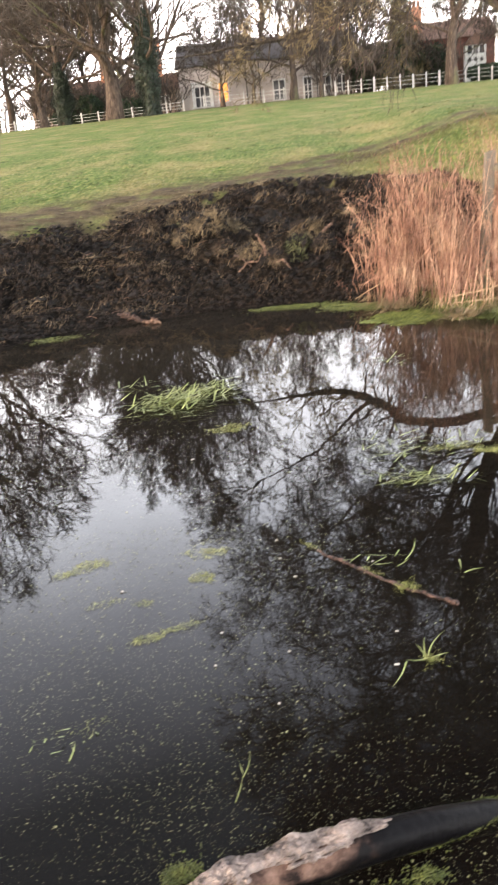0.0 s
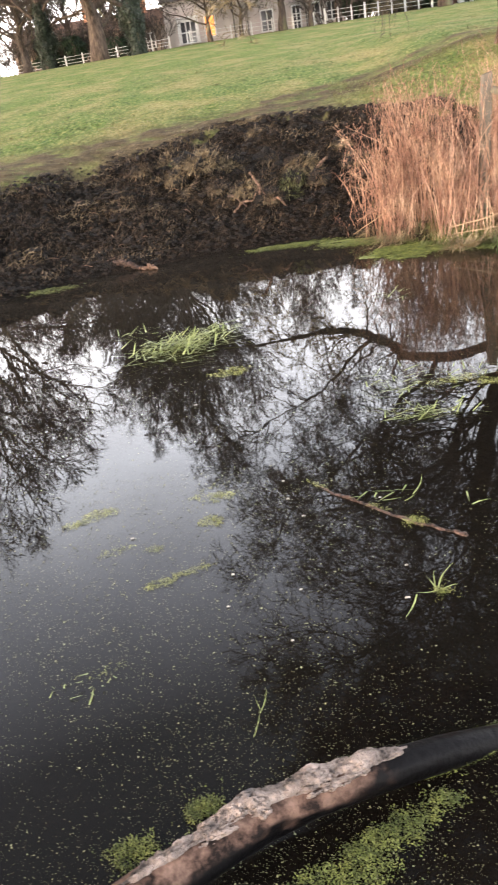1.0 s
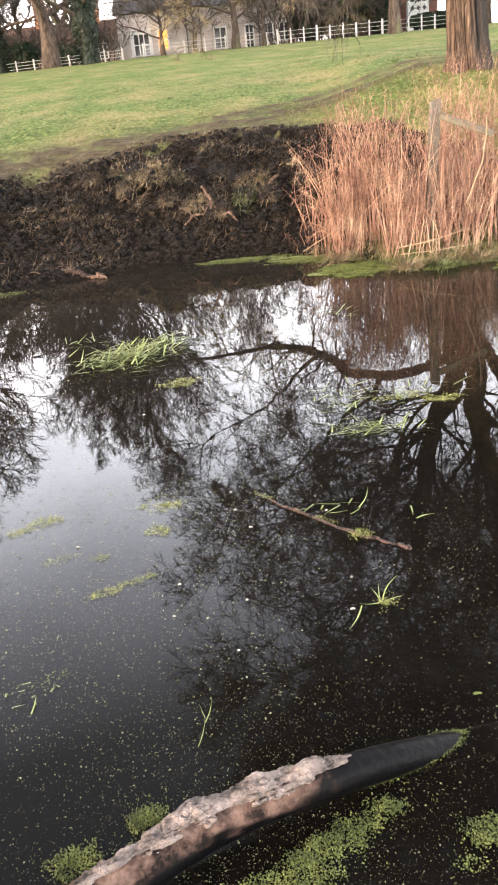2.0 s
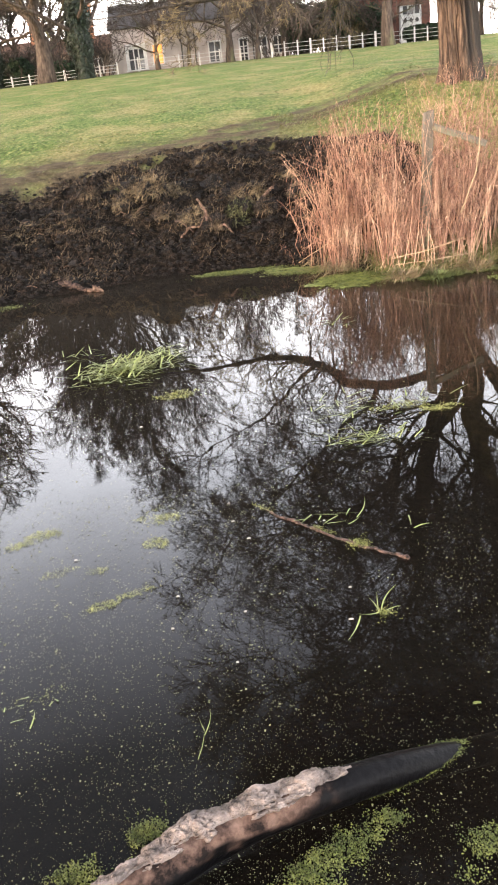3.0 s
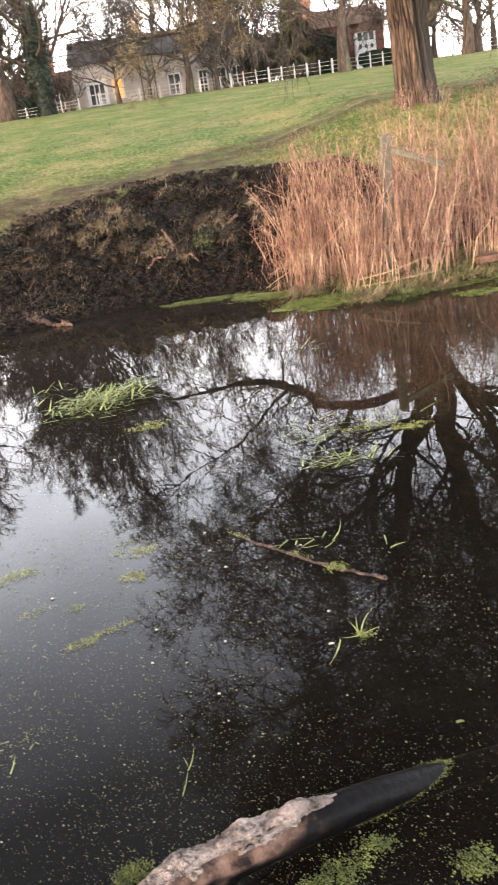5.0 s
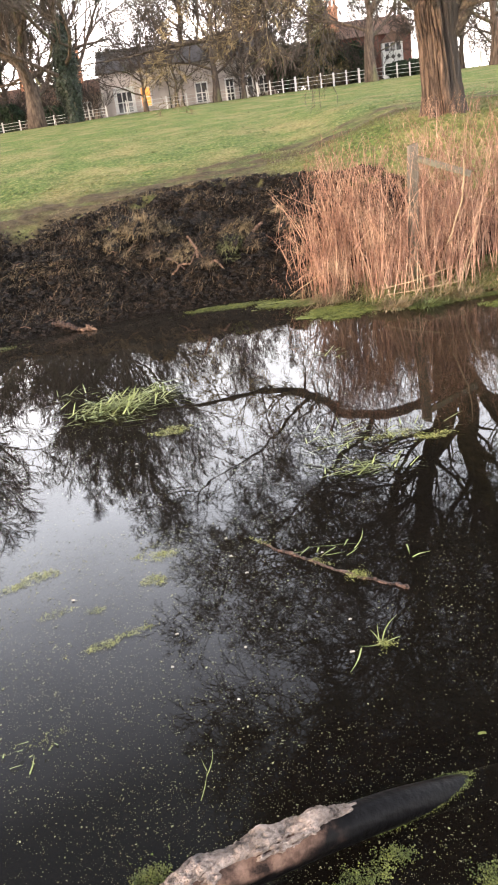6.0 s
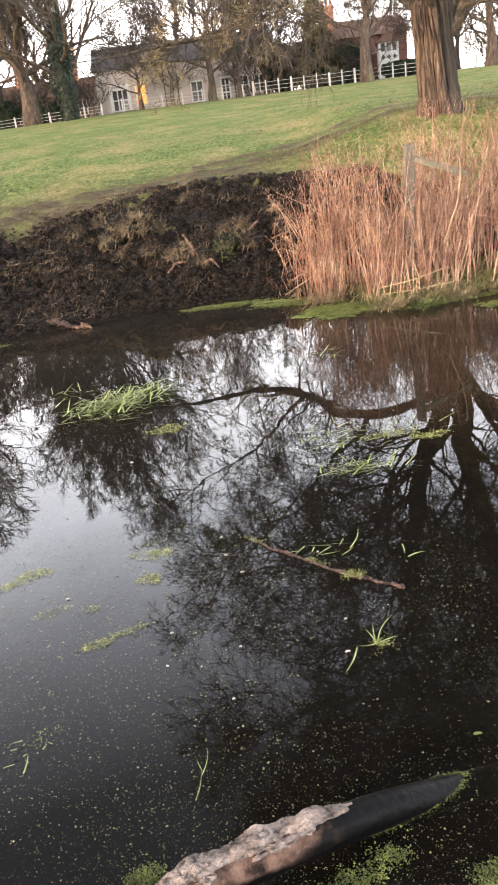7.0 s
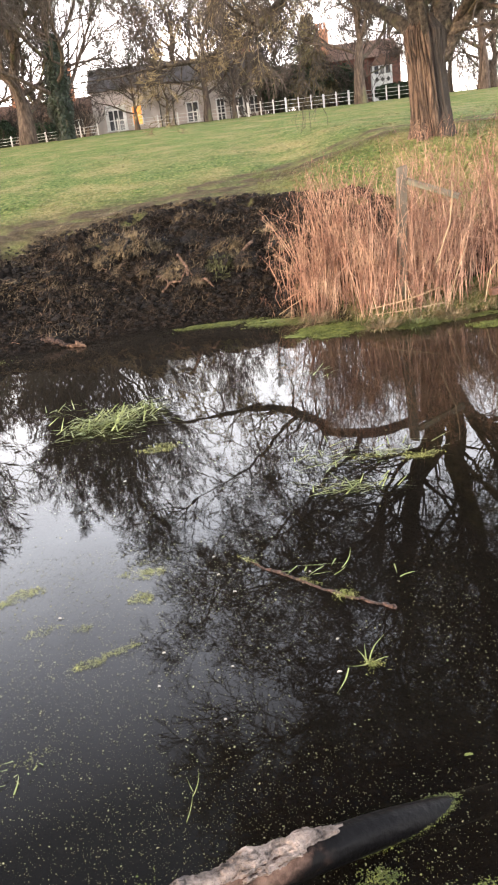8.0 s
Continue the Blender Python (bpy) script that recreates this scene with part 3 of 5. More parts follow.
small_tree = stand(far_tree("tree", "small bare tree with a dark trunk and low fork", 9, 0.26, 1.8, 15, spread=1.3, limb=0.62, kids=(10, 8, 6, 5), thin=0.016), 3.6, 78, 0)
thin_tree = copy_thing(small_tree, pose(-5.2, 82, float(ground_z(-5.2, 82)) - 0.1, 0, 0, 130))
right_tree = stand(far_tree("tree", "bare spreading tree with a pale lichened trunk", 15, 0.48, 3.2, 16, spread=1.2, limb=0.55, kids=(12, 9, 8, 8), thin=0.021), 11.9, 63, 0)
corner_tree = copy_thing(right_tree, pose(21.5, 66, float(ground_z(21.5, 66)) - 0.1, 0, 0, 150))
for x_, y_, sc_, tn_ in [(-2.6, 91, 1.0, 20), (6.6, 88, 1.15, 200), (8.6, 92, 1.1, 260)]:
    copy_thing(small_tree, pose(x_, y_, float(ground_z(x_, y_)) - 0.1, 0, 0, tn_) @ Matrix.Scale(sc_, 4))
for x_, y_, sc_, tn_ in [(-26, 86, 0.8, 60), (-19, 112, 0.85, 200), (-32, 100, 0.9, 20), (-1.5, 110, 1.12, 150), (5.0, 112, 1.15, 30)]:
    copy_thing(edge_tree, pose(x_, y_, float(ground_z(x_, y_)) - 0.1, 0, 0, tn_) @ Matrix.Scale(sc_, 4))
for x_, y_, sc_, tn_ in [(24.2, 84, 1.3, 70), (29.5, 83, 1.4, 190)]:
    copy_thing(small_tree, pose(x_, y_, float(ground_z(x_, y_)) - 0.1, 0, 0, tn_) @ Matrix.Scale(sc_, 4))
copy_thing(brown_tree, pose(26.0, 77, float(ground_z(26.0, 77)) - 0.1, 0, 0, 210) @ Matrix.Scale(0.62, 4))
copy_thing(edge_tree, pose(24.0, 108, float(ground_z(24.0, 108)) - 0.1, 0, 0, 250) @ Matrix.Scale(0.75, 4))
for x_, y_, sc_, tn_ in [(-24.5, 92, 0.8, 140), (-20, 94, 0.7, 30), (-28.5, 80, 0.75, 250)]:
    copy_thing(brown_tree, pose(x_, y_, float(ground_z(x_, y_)) - 0.1, 0, 0, tn_) @ Matrix.Scale(sc_, 4))
hedge_tree = copy_thing(small_tree, pose(16.0, 84, float(ground_z(16.0, 84)) - 0.1, 0, 0, 40))


def shrub(name, label, cx, cy, w, h, seed, leafy=0, mat=None, d=None):
    """A thicket of bare twigs, or an evergreen bush of many small leaves round its stems."""
    r = random.Random(seed)
    ob = holder(name, (cx, cy, float(ground_z(cx, cy)) - 0.05), label, "bush")
    st = Acc()
    for _ in range(26):
        p = np.array([r.gauss(0, 1) * w * 0.22, r.gauss(0, 1) * (d or w) * 0.2, 0])
        grow([st, st, st], p, unit(np.array([p[0] / w * 1.5, p[1] / w, 1.0])), h * (0.55 + 0.35 * r.random()), 0.05, 1, 3, r, 0.05, 0.2, (5, 6, 5), 0.6, 0.018)
    tagged(part("crown", st, TWIG, ob), kind="stuff")
    if leafy:
        lf = Acc()
        for _ in range(leafy):
            u = unit(gauss(r))
            rad = (0.72 + 0.3 * r.random()) * (1 + 0.28 * noise.noise(Vector(u * 2.6) + Vector((seed, 0, 0))))
            c = (u[0] * w / 2 * rad, u[1] * (d or w) / 2 * rad, max(0.05, h * (0.5 + 0.5 * u[2] * rad)))
            lf.leaf(c, 0.10 + 0.10 * r.random(), u + 0.7 * gauss(r))
        tagged(part("foliage", lf, mat, ob), kind="stuff")
    return ob


shrub("evergreen_bush", "dense dark green yew bush behind the white fence", 11.8, 90, 5.2, 4.6, 31, 9000, YEW)
shrub("evergreen_bush", "dark clipped evergreen behind the white fence", 8.6, 90, 3.6, 4.2, 32, 5000, YEW)
shrub("evergreen_bush", "dark green bush beside the brick house", 15.6, 91, 2.6, 3.6, 33, 3500, YEW)
shrub("thicket", "bare brown thicket behind the rail fence", -11.5, 88, 4.5, 4.0, 34)
shrub("thicket", "bare brown thicket behind the rail fence", -14.6, 88, 4.0, 3.4, 35)
shrub("thicket", "tall bare brown thicket beside the cream house", 7.0, 89, 4.5, 6.5, 36)
shrub("hedge", "low dark garden hedge behind the rail fence", -14.8, 87, 3.4, 1.9, 37, 2500, YEW)
shrub("hedge", "low dark garden hedge behind the rail fence", -20.5, 87, 3.4, 1.7, 38, 2500, YEW)
shrub("hedge", "low dark hedge along the white fence", 20.3, 88, 5.0, 1.5, 39, 3000, YEW, 2.0)
for i_, (x_, w_, h_) in enumerate([(-17.5, 4.5, 4.2), (-20.5, 4.0, 3.6), (-24, 5.0, 4.4), (-27.5, 5, 4)]):
    shrub("thicket", "bare brown thicket behind the rail fence", x_, 89, w_, h_, 60 + i_)
shrub("evergreen_bush", "dark green bush behind the rail fence", -18.3, 86.5, 2.6, 2.6, 66, 2600, YEW)
shrub("thicket", "bare thicket on the crest beside the fence", 27.5, 84, 6.0, 4.0, 40)


def conifer(x, y, h, w, seed):
    r = random.Random(seed)
    ob = holder("conifer", (x, y, float(ground_z(x, y)) - 0.1), "tall narrow brownish conifer behind the fence", "tree")
    tr, lf = Acc(), Acc()
    tr.tube([(0, 0, z) for z in np.linspace(0, h, 8)], [0.25 * (1 - z / h) + 0.02 for z in np.linspace(0, h, 8)], 7)
    for _ in range(420):
        z = h * (0.08 + 0.9 * r.random())
        az = r.random() * 6.283
        rad = w * (1 - z / h) ** 0.75 * (0.75 + 0.4 * r.random()) + 0.1
        tip = np.array([math.cos(az) * rad, math.sin(az) * rad, z - 0.25 * rad])
        tr.tube([(0, 0, z), tip * 0.6 + np.array([0, 0, z * 0.4 + 0.02]), tip], [0.03, 0.02, 0.01], 3, cap=False)
        for _ in range(26):
            t = 0.35 + 0.7 * r.random()
            c = Vector((0, 0, z)).lerp(Vector(tip), t) + gauss(r) * 0.16
            lf.blade(c, unit(Vector((math.cos(az), math.sin(az), -0.9)) + 0.5 * gauss(r)), 0.35, 0.07, 0.2, 2)
    part("trunk", tr, BARK, ob)
    tagged(part("foliage", lf, CONIFER, ob), kind="stuff")


conifer(11.9, 88.5, 8.6, 3.0, 51)


# ---- the big tree on the bank ----
def big_tree():
    bx, by = 4.25, 15.9
    bz = float(ground_z(bx, by))
    tree = holder("tree", (bx, by, bz), "old bare tree with deeply fluted trunk and wide drooping branches", "tree")
    r = random.Random(71)
    # fluted trunk: long loose strips of bark with deep cracks between them
    tr, grey = Acc(), []
    n, k, top = 300, 90, 2.0
    for i in range(k):
        z = -0.35 + (top + 0.35) * i / (k - 1)
        h = max(0.0, z) / top
        base_r = 0.318 + 0.06 * math.exp(-max(z, 0) * 4.0) + 0.05 * smooth01(0.55, 0.85, h) - 0.20 * smooth01(0.84, 1.0, h)
        for j in range(n):
            a = j * 2 * math.pi / n
            tw = a + 0.32 * h
            cx_, sy_ = math.cos(tw), math.sin(tw)
            # right face: rougher relief, and its shade painted as greyer bark
            rough_side = smooth01(-0.25, 0.25, math.cos(a - 5.75) - 0.62 + 0.25 * noise.noise(Vector((cx_ * 3, sy_ * 3, z * 0.9))))
            u = tw * 29 / (2 * math.pi) + 1.1 * noise.noise(Vector((cx_ * 2.2, sy_ * 2.2, z * 0.75))) + 0.35 * noise.noise(Vector((cx_ * 6, sy_ * 6, z * 2.2 + 4)))
            strip = abs(2 * (u - math.floor(u)) - 1)
            own = noise.noise(Vector((math.floor(u) * 3.7, z * 0.9, 1.5)))
            crack = -(0.085 - 0.04 * rough_side) * strip ** 5 + 0.034 * own
            ridge = 0.05 * noise.noise(Vector((cx_ * 3, sy_ * 3, z * 0.6))) + 0.020 * noise.noise(Vector((cx_ * 15, sy_ * 15, z * 3.0))) * (0.5 + rough_side)
            groove = -0.11 * math.exp(-((math.sin((tw - 5.1) / 2)) / 0.06) ** 2)
            root = 0.10 * math.exp(-max(z, 0) * 5) * math.sin(5 * a + 0.7)
            rr = base_r + crack + ridge + groove + root
            tr.v.append((math.cos(a) * rr - 0.10 * h, math.sin(a) * rr, z))
            grey.append(rough_side * 0.9)
    for i in range(k - 1):
        for j in range(n):
            j2 = (j + 1) % n
            tr.f.append((i * n + j, i * n + j2, (i + 1) * n + j2, (i + 1) * n + j))
    tr.f.append(tuple(range((k - 1) * n, k * n)))
    number(part("trunk", tr, BARK_BIG, tree, "fluted orange-brown and grey bark", smooth=True), "shaded", grey)
    crown, pale = Acc(), Acc()
    shoots = Acc()
    for _ in range(24):
        a = 3.9 + 1.6 * r.random()
        rad = 0.42 + 0.2 * r.random()
        jx, jz = 0.05 * r.gauss(0, 1), 0.06 + 0.16 * r.random()
        shoots.tube([(math.cos(a) * rad, math.sin(a) * rad, -0.05), (math.cos(a) * rad * 1.05 + jx, math.sin(a) * rad * 1.05, jz), (math.cos(a) * rad * 1.1 + 0.07 * r.gauss(0, 1), math.sin(a) * rad * 1.1, jz * 1.8)], [0.0022, 0.002, 0.001], 3, cap=False)
    tagged(part("shoots", shoots, REED, tree, "thin reddish shoots round the trunk's foot"), kind="stuff")

    def limb(points, radii, label="", mat=LIMB, kids=16, ln=2.6, twig_mat=None, start=0.15, last=4, droop=3, hang=0.26, thin=0.0050, many=(9, 7, 6, 5), crook=0.0, stop=1.0):
        """A main limb through the given places, with branches and drooping twigs."""
        pts = np.array(points, float) - np.array([bx, by, bz])
        s = np.linspace(0, len(pts) - 1, 5 * (len(pts) - 1) + 1)
        fine = np.stack([np.interp(s, range(len(pts)), pts[:, c]) for c in range(3)], 1)
        for _ in range(3):
            fine[1:-1] = (fine[:-2] + 2 * fine[1:-1] + fine[2:]) / 4
        for i in range(1, len(fine)):
            fine[i] += np.array(noise.noise_vector(Vector(fine[i]) * 0.75 + Vector((len(points) * 3.1, radii[0] * 90, 0)))) * crook * min(1, i / 6)
            fine[i] += np.array(noise.noise_vector(Vector(fine[i]) * 2.2)) * crook * 0.3 * min(1, i / 6)
        rad = np.interp(s, range(len(pts)), radii)
        body = Acc()
        body.tube(fine, rad, 12, lumps=0.16, seed=len(points))
        sink = twig_mat or crown
        for i in range(kids):
            t = start + (stop - start) * (i + r.random()) / kids
            a = min(len(fine) - 2, int(t * (len(fine) - 1)))
            along = unit(fine[a + 1] - fine[a])
            d = turned(along, 0.9 + 0.5 * r.random(), r)
            d = unit(d + Vector((0, 0, 0.35)))
            grow([None, body, sink, sink], fine[a], d, ln * (0.6 + 0.7 * r.random()) * (1.1 - 0.4 * t), max(0.014, rad[a] * 0.3), 1, last, r, 0.06, 0.24, many, 0.7, thin, 0.58, droop, hang)
        part("limb", body, mat, tree, label, smooth=True)

    # the long low limb, reaching away along the bank
    limb([(4.25, 15.9, 3.0), (3.95, 16.05, 3.55), (3.62, 17.0, 4.05), (3.0, 18.7, 4.8), (2.3, 19.9, 5.0), (2.15, 20.0, 4.72), (1.05, 18.9, 3.87), (0.1, 18.2, 3.64), (-0.9, 17.5, 3.48), (-2.2, 16.9, 3.40)],
         [0.13, 0.125, 0.12, 0.118, 0.118, 0.115, 0.09, 0.045, 0.022, 0.009], "long crooked limb with mossy bark", kids=30, ln=1.3, twig_mat=pale, start=0.46, stop=0.86, hang=0.0, thin=0.0050, many=(6, 5, 5, 4), crook=0.06)
    limb([(4.45, 15.85, 3.0), (4.68, 15.74, 3.55), (5.05, 15.5, 3.9), (5.9, 15.2, 4.15), (7.2, 14.6, 4.8), (8.6, 14.0, 5.2)], [0.14, 0.125, 0.115, 0.10, 0.07, 0.03], "thick limb rising from the fork", kids=16, ln=2.8, crook=0.1)
    limb([(4.22, 15.9, 3.0), (3.85, 15.75, 4.2), (3.5, 15.6, 5.6), (3.25, 15.4, 7.0), (3.1, 15.2, 8.2), (2.9, 14.9, 9.2)], [0.19, 0.19, 0.17, 0.13, 0.07, 0.025], "upright stem leaning out of the fork", kids=30, ln=2.4, crook=0.35)
    limb([(4.42, 15.9, 3.0), (4.6, 15.9, 4.6), (4.75, 15.7, 6.2), (4.9, 15.4, 8.2), (5.0, 14.6, 10.6), (4.8, 13.6, 12.8)], [0.21, 0.21, 0.18, 0.14, 0.08, 0.03], "upright stem rising from the fork", kids=34, ln=3.0, crook=0.5)
    limb([(4.3, 15.8, 3.1), (3.4, 14.9, 4.6), (2.2, 14.2, 5.5), (1.1, 13.7, 5.6), (0.1, 13.3, 5.3)], [0.07, 0.042, 0.028, 0.018, 0.010], "spreading limb reaching over the bank", kids=22, ln=2.2, crook=0.9)
    limb([(3.85, 15.75, 4.2), (2.9, 15.6, 5.2), (1.7, 15.4, 5.6), (0.5, 15.2, 5.9), (-0.5, 15.0, 5.8)], [0.07, 0.042, 0.028, 0.018, 0.010], "spreading limb reaching along the bank", kids=22, ln=2.3, crook=0.9)
    limb([(4.68, 15.74, 3.55), (5.2, 14.7, 5.0), (5.6, 13.6, 6.4), (5.6, 12.6, 7.4)], [0.07, 0.042, 0.028, 0.012], "spreading limb leaning over the reeds", kids=24, ln=2.4, crook=0.5)
    limb([(5.05, 15.5, 3.9), (5.5, 14.9, 5.8), (6.3, 13.8, 7.8), (6.6, 12.6, 9.8), (6.4, 11.6, 11.2)], [0.07, 0.045, 0.030, 0.02, 0.010], "high limb leaning out over the pond", kids=28, ln=2.8, crook=0.9)
    limb([(4.6, 15.9, 4.6), (4.5, 15.1, 6.2), (4.4, 13.8, 7.9), (4.6, 12.4, 9.8), (4.5, 11.4, 11.2)], [0.07, 0.045, 0.030, 0.02, 0.010], "high limb leaning out over the pond", kids=28, ln=2.8, crook=0.9)
    for way, rr, lab, many_kids in (([(4.75, 15.7, 6.2), (4.95, 13.9, 8.2), (4.5, 11.4, 9.8), (3.5, 9.6, 10.6), (2.6, 8.2, 11.0)], 0.05, "long limb arching high over the pond", 40),
                                    ([(4.72, 15.75, 5.7), (4.6, 14.8, 7.8), (4.2, 13.4, 9.9), (3.6, 12.2, 11.6), (2.8, 11.2, 12.8)], 0.05, "high limb of the dense upper crown", 40),
                                    ([(3.5, 15.6, 5.6), (2.9, 15.2, 7.6), (2.0, 14.8, 8.8), (0.8, 14.4, 9.3), (-0.3, 14.0, 9.4)], 0.045, "high limb of the dense upper crown", 40),
                                    ([(3.1, 15.2, 8.2), (2.7, 14.4, 9.8), (1.9, 13.6, 10.8), (0.9, 12.8, 11.2), (0.0, 12.0, 11.2)], 0.035, "high limb of the dense upper crown", 40)):
        limb(way, [rr, rr * 0.65, rr * 0.45, rr * 0.3, rr * 0.15], lab, kids=many_kids, ln=2.8, crook=0.6, start=0.30, last=3, thin=0.009, many=(12, 12, 10))
    limb([(4.68, 15.74, 3.55), (5.3, 15.2, 4.7), (6.0, 14.7, 5.5), (7.0, 14.2, 6.2)], [0.07, 0.05, 0.03, 0.012], "spreading limb reaching along the reed bank", kids=34, ln=2.4, crook=0.5)
    limb([(4.75, 15.7, 6.2), (5.4, 15.3, 7.2), (6.2, 14.9, 8.0), (7.0, 14.5, 8.8)], [0.06, 0.045, 0.03, 0.012], "spreading limb of the middle crown", kids=34, ln=2.6, crook=0.5)
    limb([(3.0, 18.7, 4.8), (2.0, 18.2, 5.8), (1.0, 17.7, 6.4), (-0.1, 17.2, 6.8), (-1.1, 16.9, 7.0)], [0.06, 0.04, 0.028, 0.018, 0.010], "side limb rising out of the long crooked limb", kids=30, ln=2.2, crook=0.6)
    limb([(1.6, 19.3, 4.25), (0.7, 18.6, 4.8), (-0.6, 18.0, 5.1), (-2.0, 17.4, 5.5)], [0.04, 0.028, 0.018, 0.010], "side branch of the long crooked limb", kids=24, ln=1.7, crook=0.5)
    limb([(3.5, 15.6, 5.6), (2.3, 15.2, 5.9), (1.2, 15.0, 6.1), (0.2, 14.9, 6.2), (-0.5, 14.8, 6.1)], [0.07, 0.042, 0.028, 0.018, 0.010], "crooked limb spreading high over the bank", kids=22, ln=2.2, crook=0.9)
    tagged(part("crown", crown, TWIG, tree), kind="stuff")
    tagged(part("crown", pale, TWIG_PALE, tree, "pale drooping twigs yellow with lichen"), kind="stuff")


big_tree()


# ---- far fence ----
def fence(label, x0, x1, yline, spacing, height, group):
    f = holder("fence", (0, 0, 0), label, "fence", group)
    xs = np.arange(x0, x1 + 0.01, spacing)
    post = Acc()
    post.box(-0.06, -0.06, -0.3, 0.06, 0.06, height)
    post.prism([(-0.06, height), (0.06, height), (0.0, height + 0.05)], -0.06, 0.06)
    me = post.mesh("post", WHITE)
    spots = []
    for x in xs:
        y = yline(x)
        z = float(ground_z(x, y))
        p = new("post", me)
        p.parent, p.location = f, (x, y, z)
        p.scale = (1 + 0.5 * (rng.random() < 0.18), 1, 1 + 0.12 * rng.random())
        spots.append((x, y, z))
    for hz in (0.32, 0.62, 0.92):
        for a, b in zip(spots, spots[1:]):
            rl = Acc()
            rl.tube([(a[0], a[1] - 0.08, a[2] + hz * height), (b[0], b[1] - 0.08, b[2] + hz * height)], [0.017, 0.017], 4)
            part("rail", rl, WHITE, f)
    return f


fence("white timber post and rail fence along the meadow", 5.2, 24.4, lambda x: 85.0, 1.2, 1.12, "meadow fences")
fence("white timber post and rail fence along the meadow", -26.5, -8.0, lambda x: 83.0, 1.6, 0.88, "meadow fences")
fence("white timber post and thin rail fence before the cream house", -7.2, 4.6, lambda x: 85.5, 1.9, 1.05, "meadow fences")
fence("white timber post and rail fence on the crest", 25.4, 36, lambda x: 82.0, 2.2, 1.12, "meadow fences")


# ---- houses ----
def window(parent, x, z, w, h, wall_y, bars=(1, 1), pane=None, surround=0.12, canopy=False):
    """A sash set in its opening: surround, frame, panes, sill."""
    fr = Acc()
    s, xl, xr = surround, x - w / 2, x + w / 2
    fr.prism([(xl - s, z), (xl - s, z + h + s), (xr + s, z + h + s), (xr + s, z), (xr, z), (xr, z + h), (xl, z + h), (xl, z)], wall_y - 0.10, wall_y + 0.1, "y")
    win = part("window", fr, WHITE, parent)
    for i in range(1, bars[0] + 1):
        xx = xl + w * i / (bars[0] + 1)
        bar = Acc()
        bar.box(xx - 0.06, wall_y - 0.03, z, xx + 0.06, wall_y + 0.05, z + h)
        part("glazing_bar", bar, WHITE, win)
    for i in range(1, bars[1] + 1):
        zz = z + h * i / (bars[1] + 1)
        bar = Acc()
        bar.box(xl, wall_y - 0.035, zz - 0.045, xr, wall_y + 0.04, zz + 0.045)
        part("glazing_bar", bar, WHITE, win)
    gl = Acc()
    gl.box(x - w / 2, wall_y - 0.01, z, x + w / 2, wall_y + 0.02, z + h)
    part("pane", gl, pane or GLASS, win)
    si = Acc()
    si.box(x - w / 2 - s - 0.08, wall_y - 0.2, z - 0.1, x + w / 2 + s + 0.08, wall_y + 0.05, z)
    part("sill", si, WHITE, win)
    if canopy:
        ca = Acc()
        ca.box(x - w / 2 - 0.35, wall_y - 0.3, z + h + s, x + w / 2 + 0.35, wall_y + 0.05, z + h + s + 0.18)
        part("canopy", ca, WHITE, win)


def wall_with_openings(x0, x1, z0, z1, y, thick, holes):
    """A front wall built of pieces round its openings (x, z, w, h)."""
    a = Acc()
    xs = sorted({x0, x1, *[h[0] - h[2] / 2 for h in holes], *[h[0] + h[2] / 2 for h in holes]})
    for l_, r_ in zip(xs, xs[1:]):
        mid = (l_ + r_) / 2
        gaps = sorted((h[1], h[1] + h[3]) for h in holes if abs(mid - h[0]) < h[2] / 2)
        z = z0
        for g0, g1 in gaps:
            if g0 > z:
                a.box(l_, y, z, r_, y + thick, g0)
            z = g1
        if z1 > z:
            a.box(l_, y, z, r_, y + thick, z1)
    return a


def chimney(parent, x, y, z, h, w=0.9, pots=3, mat=BRICK):
    c = Acc()
    c.box(x - w, y - 0.35, z, x + w, y + 0.35, z + h)
    c.box(x - w - 0.08, y - 0.43, z + h - 0.25, x + w + 0.08, y + 0.43, z + h - 0.1)
    st = part("chimney", c, mat, parent)
    for i in range(pots):
        p = Acc()
        px = x - w * 0.6 + 1.2 * w * i / max(1, pots - 1)
        p.tube([(px, y, z + h), (px, y, z + h + 0.35), (px, y, z + h + 0.6)], [0.17, 0.15, 0.17], 8)
        part("chimney_pot", p, POTS, st)


def house(label, x0, x1, y, depth, z0, eaves, ridge, wall_mat, roof_mat, holes, bars, sun_glow=(), canopies=(), side="x"):
    h = holder("house", (0, 0, 0), label, "house")
    part("wall", wall_with_openings(x0, x1, z0 - 0.6, eaves, y, 0.35, holes), wall_mat, h)
    b = Acc()
    b.box(x0, y + 0.35, z0 - 0.6, x0 + 0.35, y + depth, eaves)
    b.box(x1 - 0.35, y + 0.35, z0 - 0.6, x1, y + depth, eaves)
    b.box(x0 + 0.35, y + depth - 0.35, z0 - 0.6, x1 - 0.35, y + depth, eaves)
    b.box(x0 + 0.36, y + 2.2, z0 - 0.6, x1 - 0.36, y + 2.4, eaves)
    part("wall", b, wall_mat, h)
    r = Acc()
    r.prism([(y - 0.35, eaves + 0.003), (y + depth + 0.35, eaves + 0.003), (y + depth / 2, ridge)], x0 - 0.3, x1 + 0.3)
    part("roof", r, roof_mat, h)
    for i, ((wx_, wz, ww, wh), br) in enumerate(zip(holes, bars)):
        window(h, wx_, wz, ww - 0.24, wh - 0.12, y, br, AMBER if i in sun_glow else None, 0.34 if i in canopies else 0.14, i in canopies)
    return h


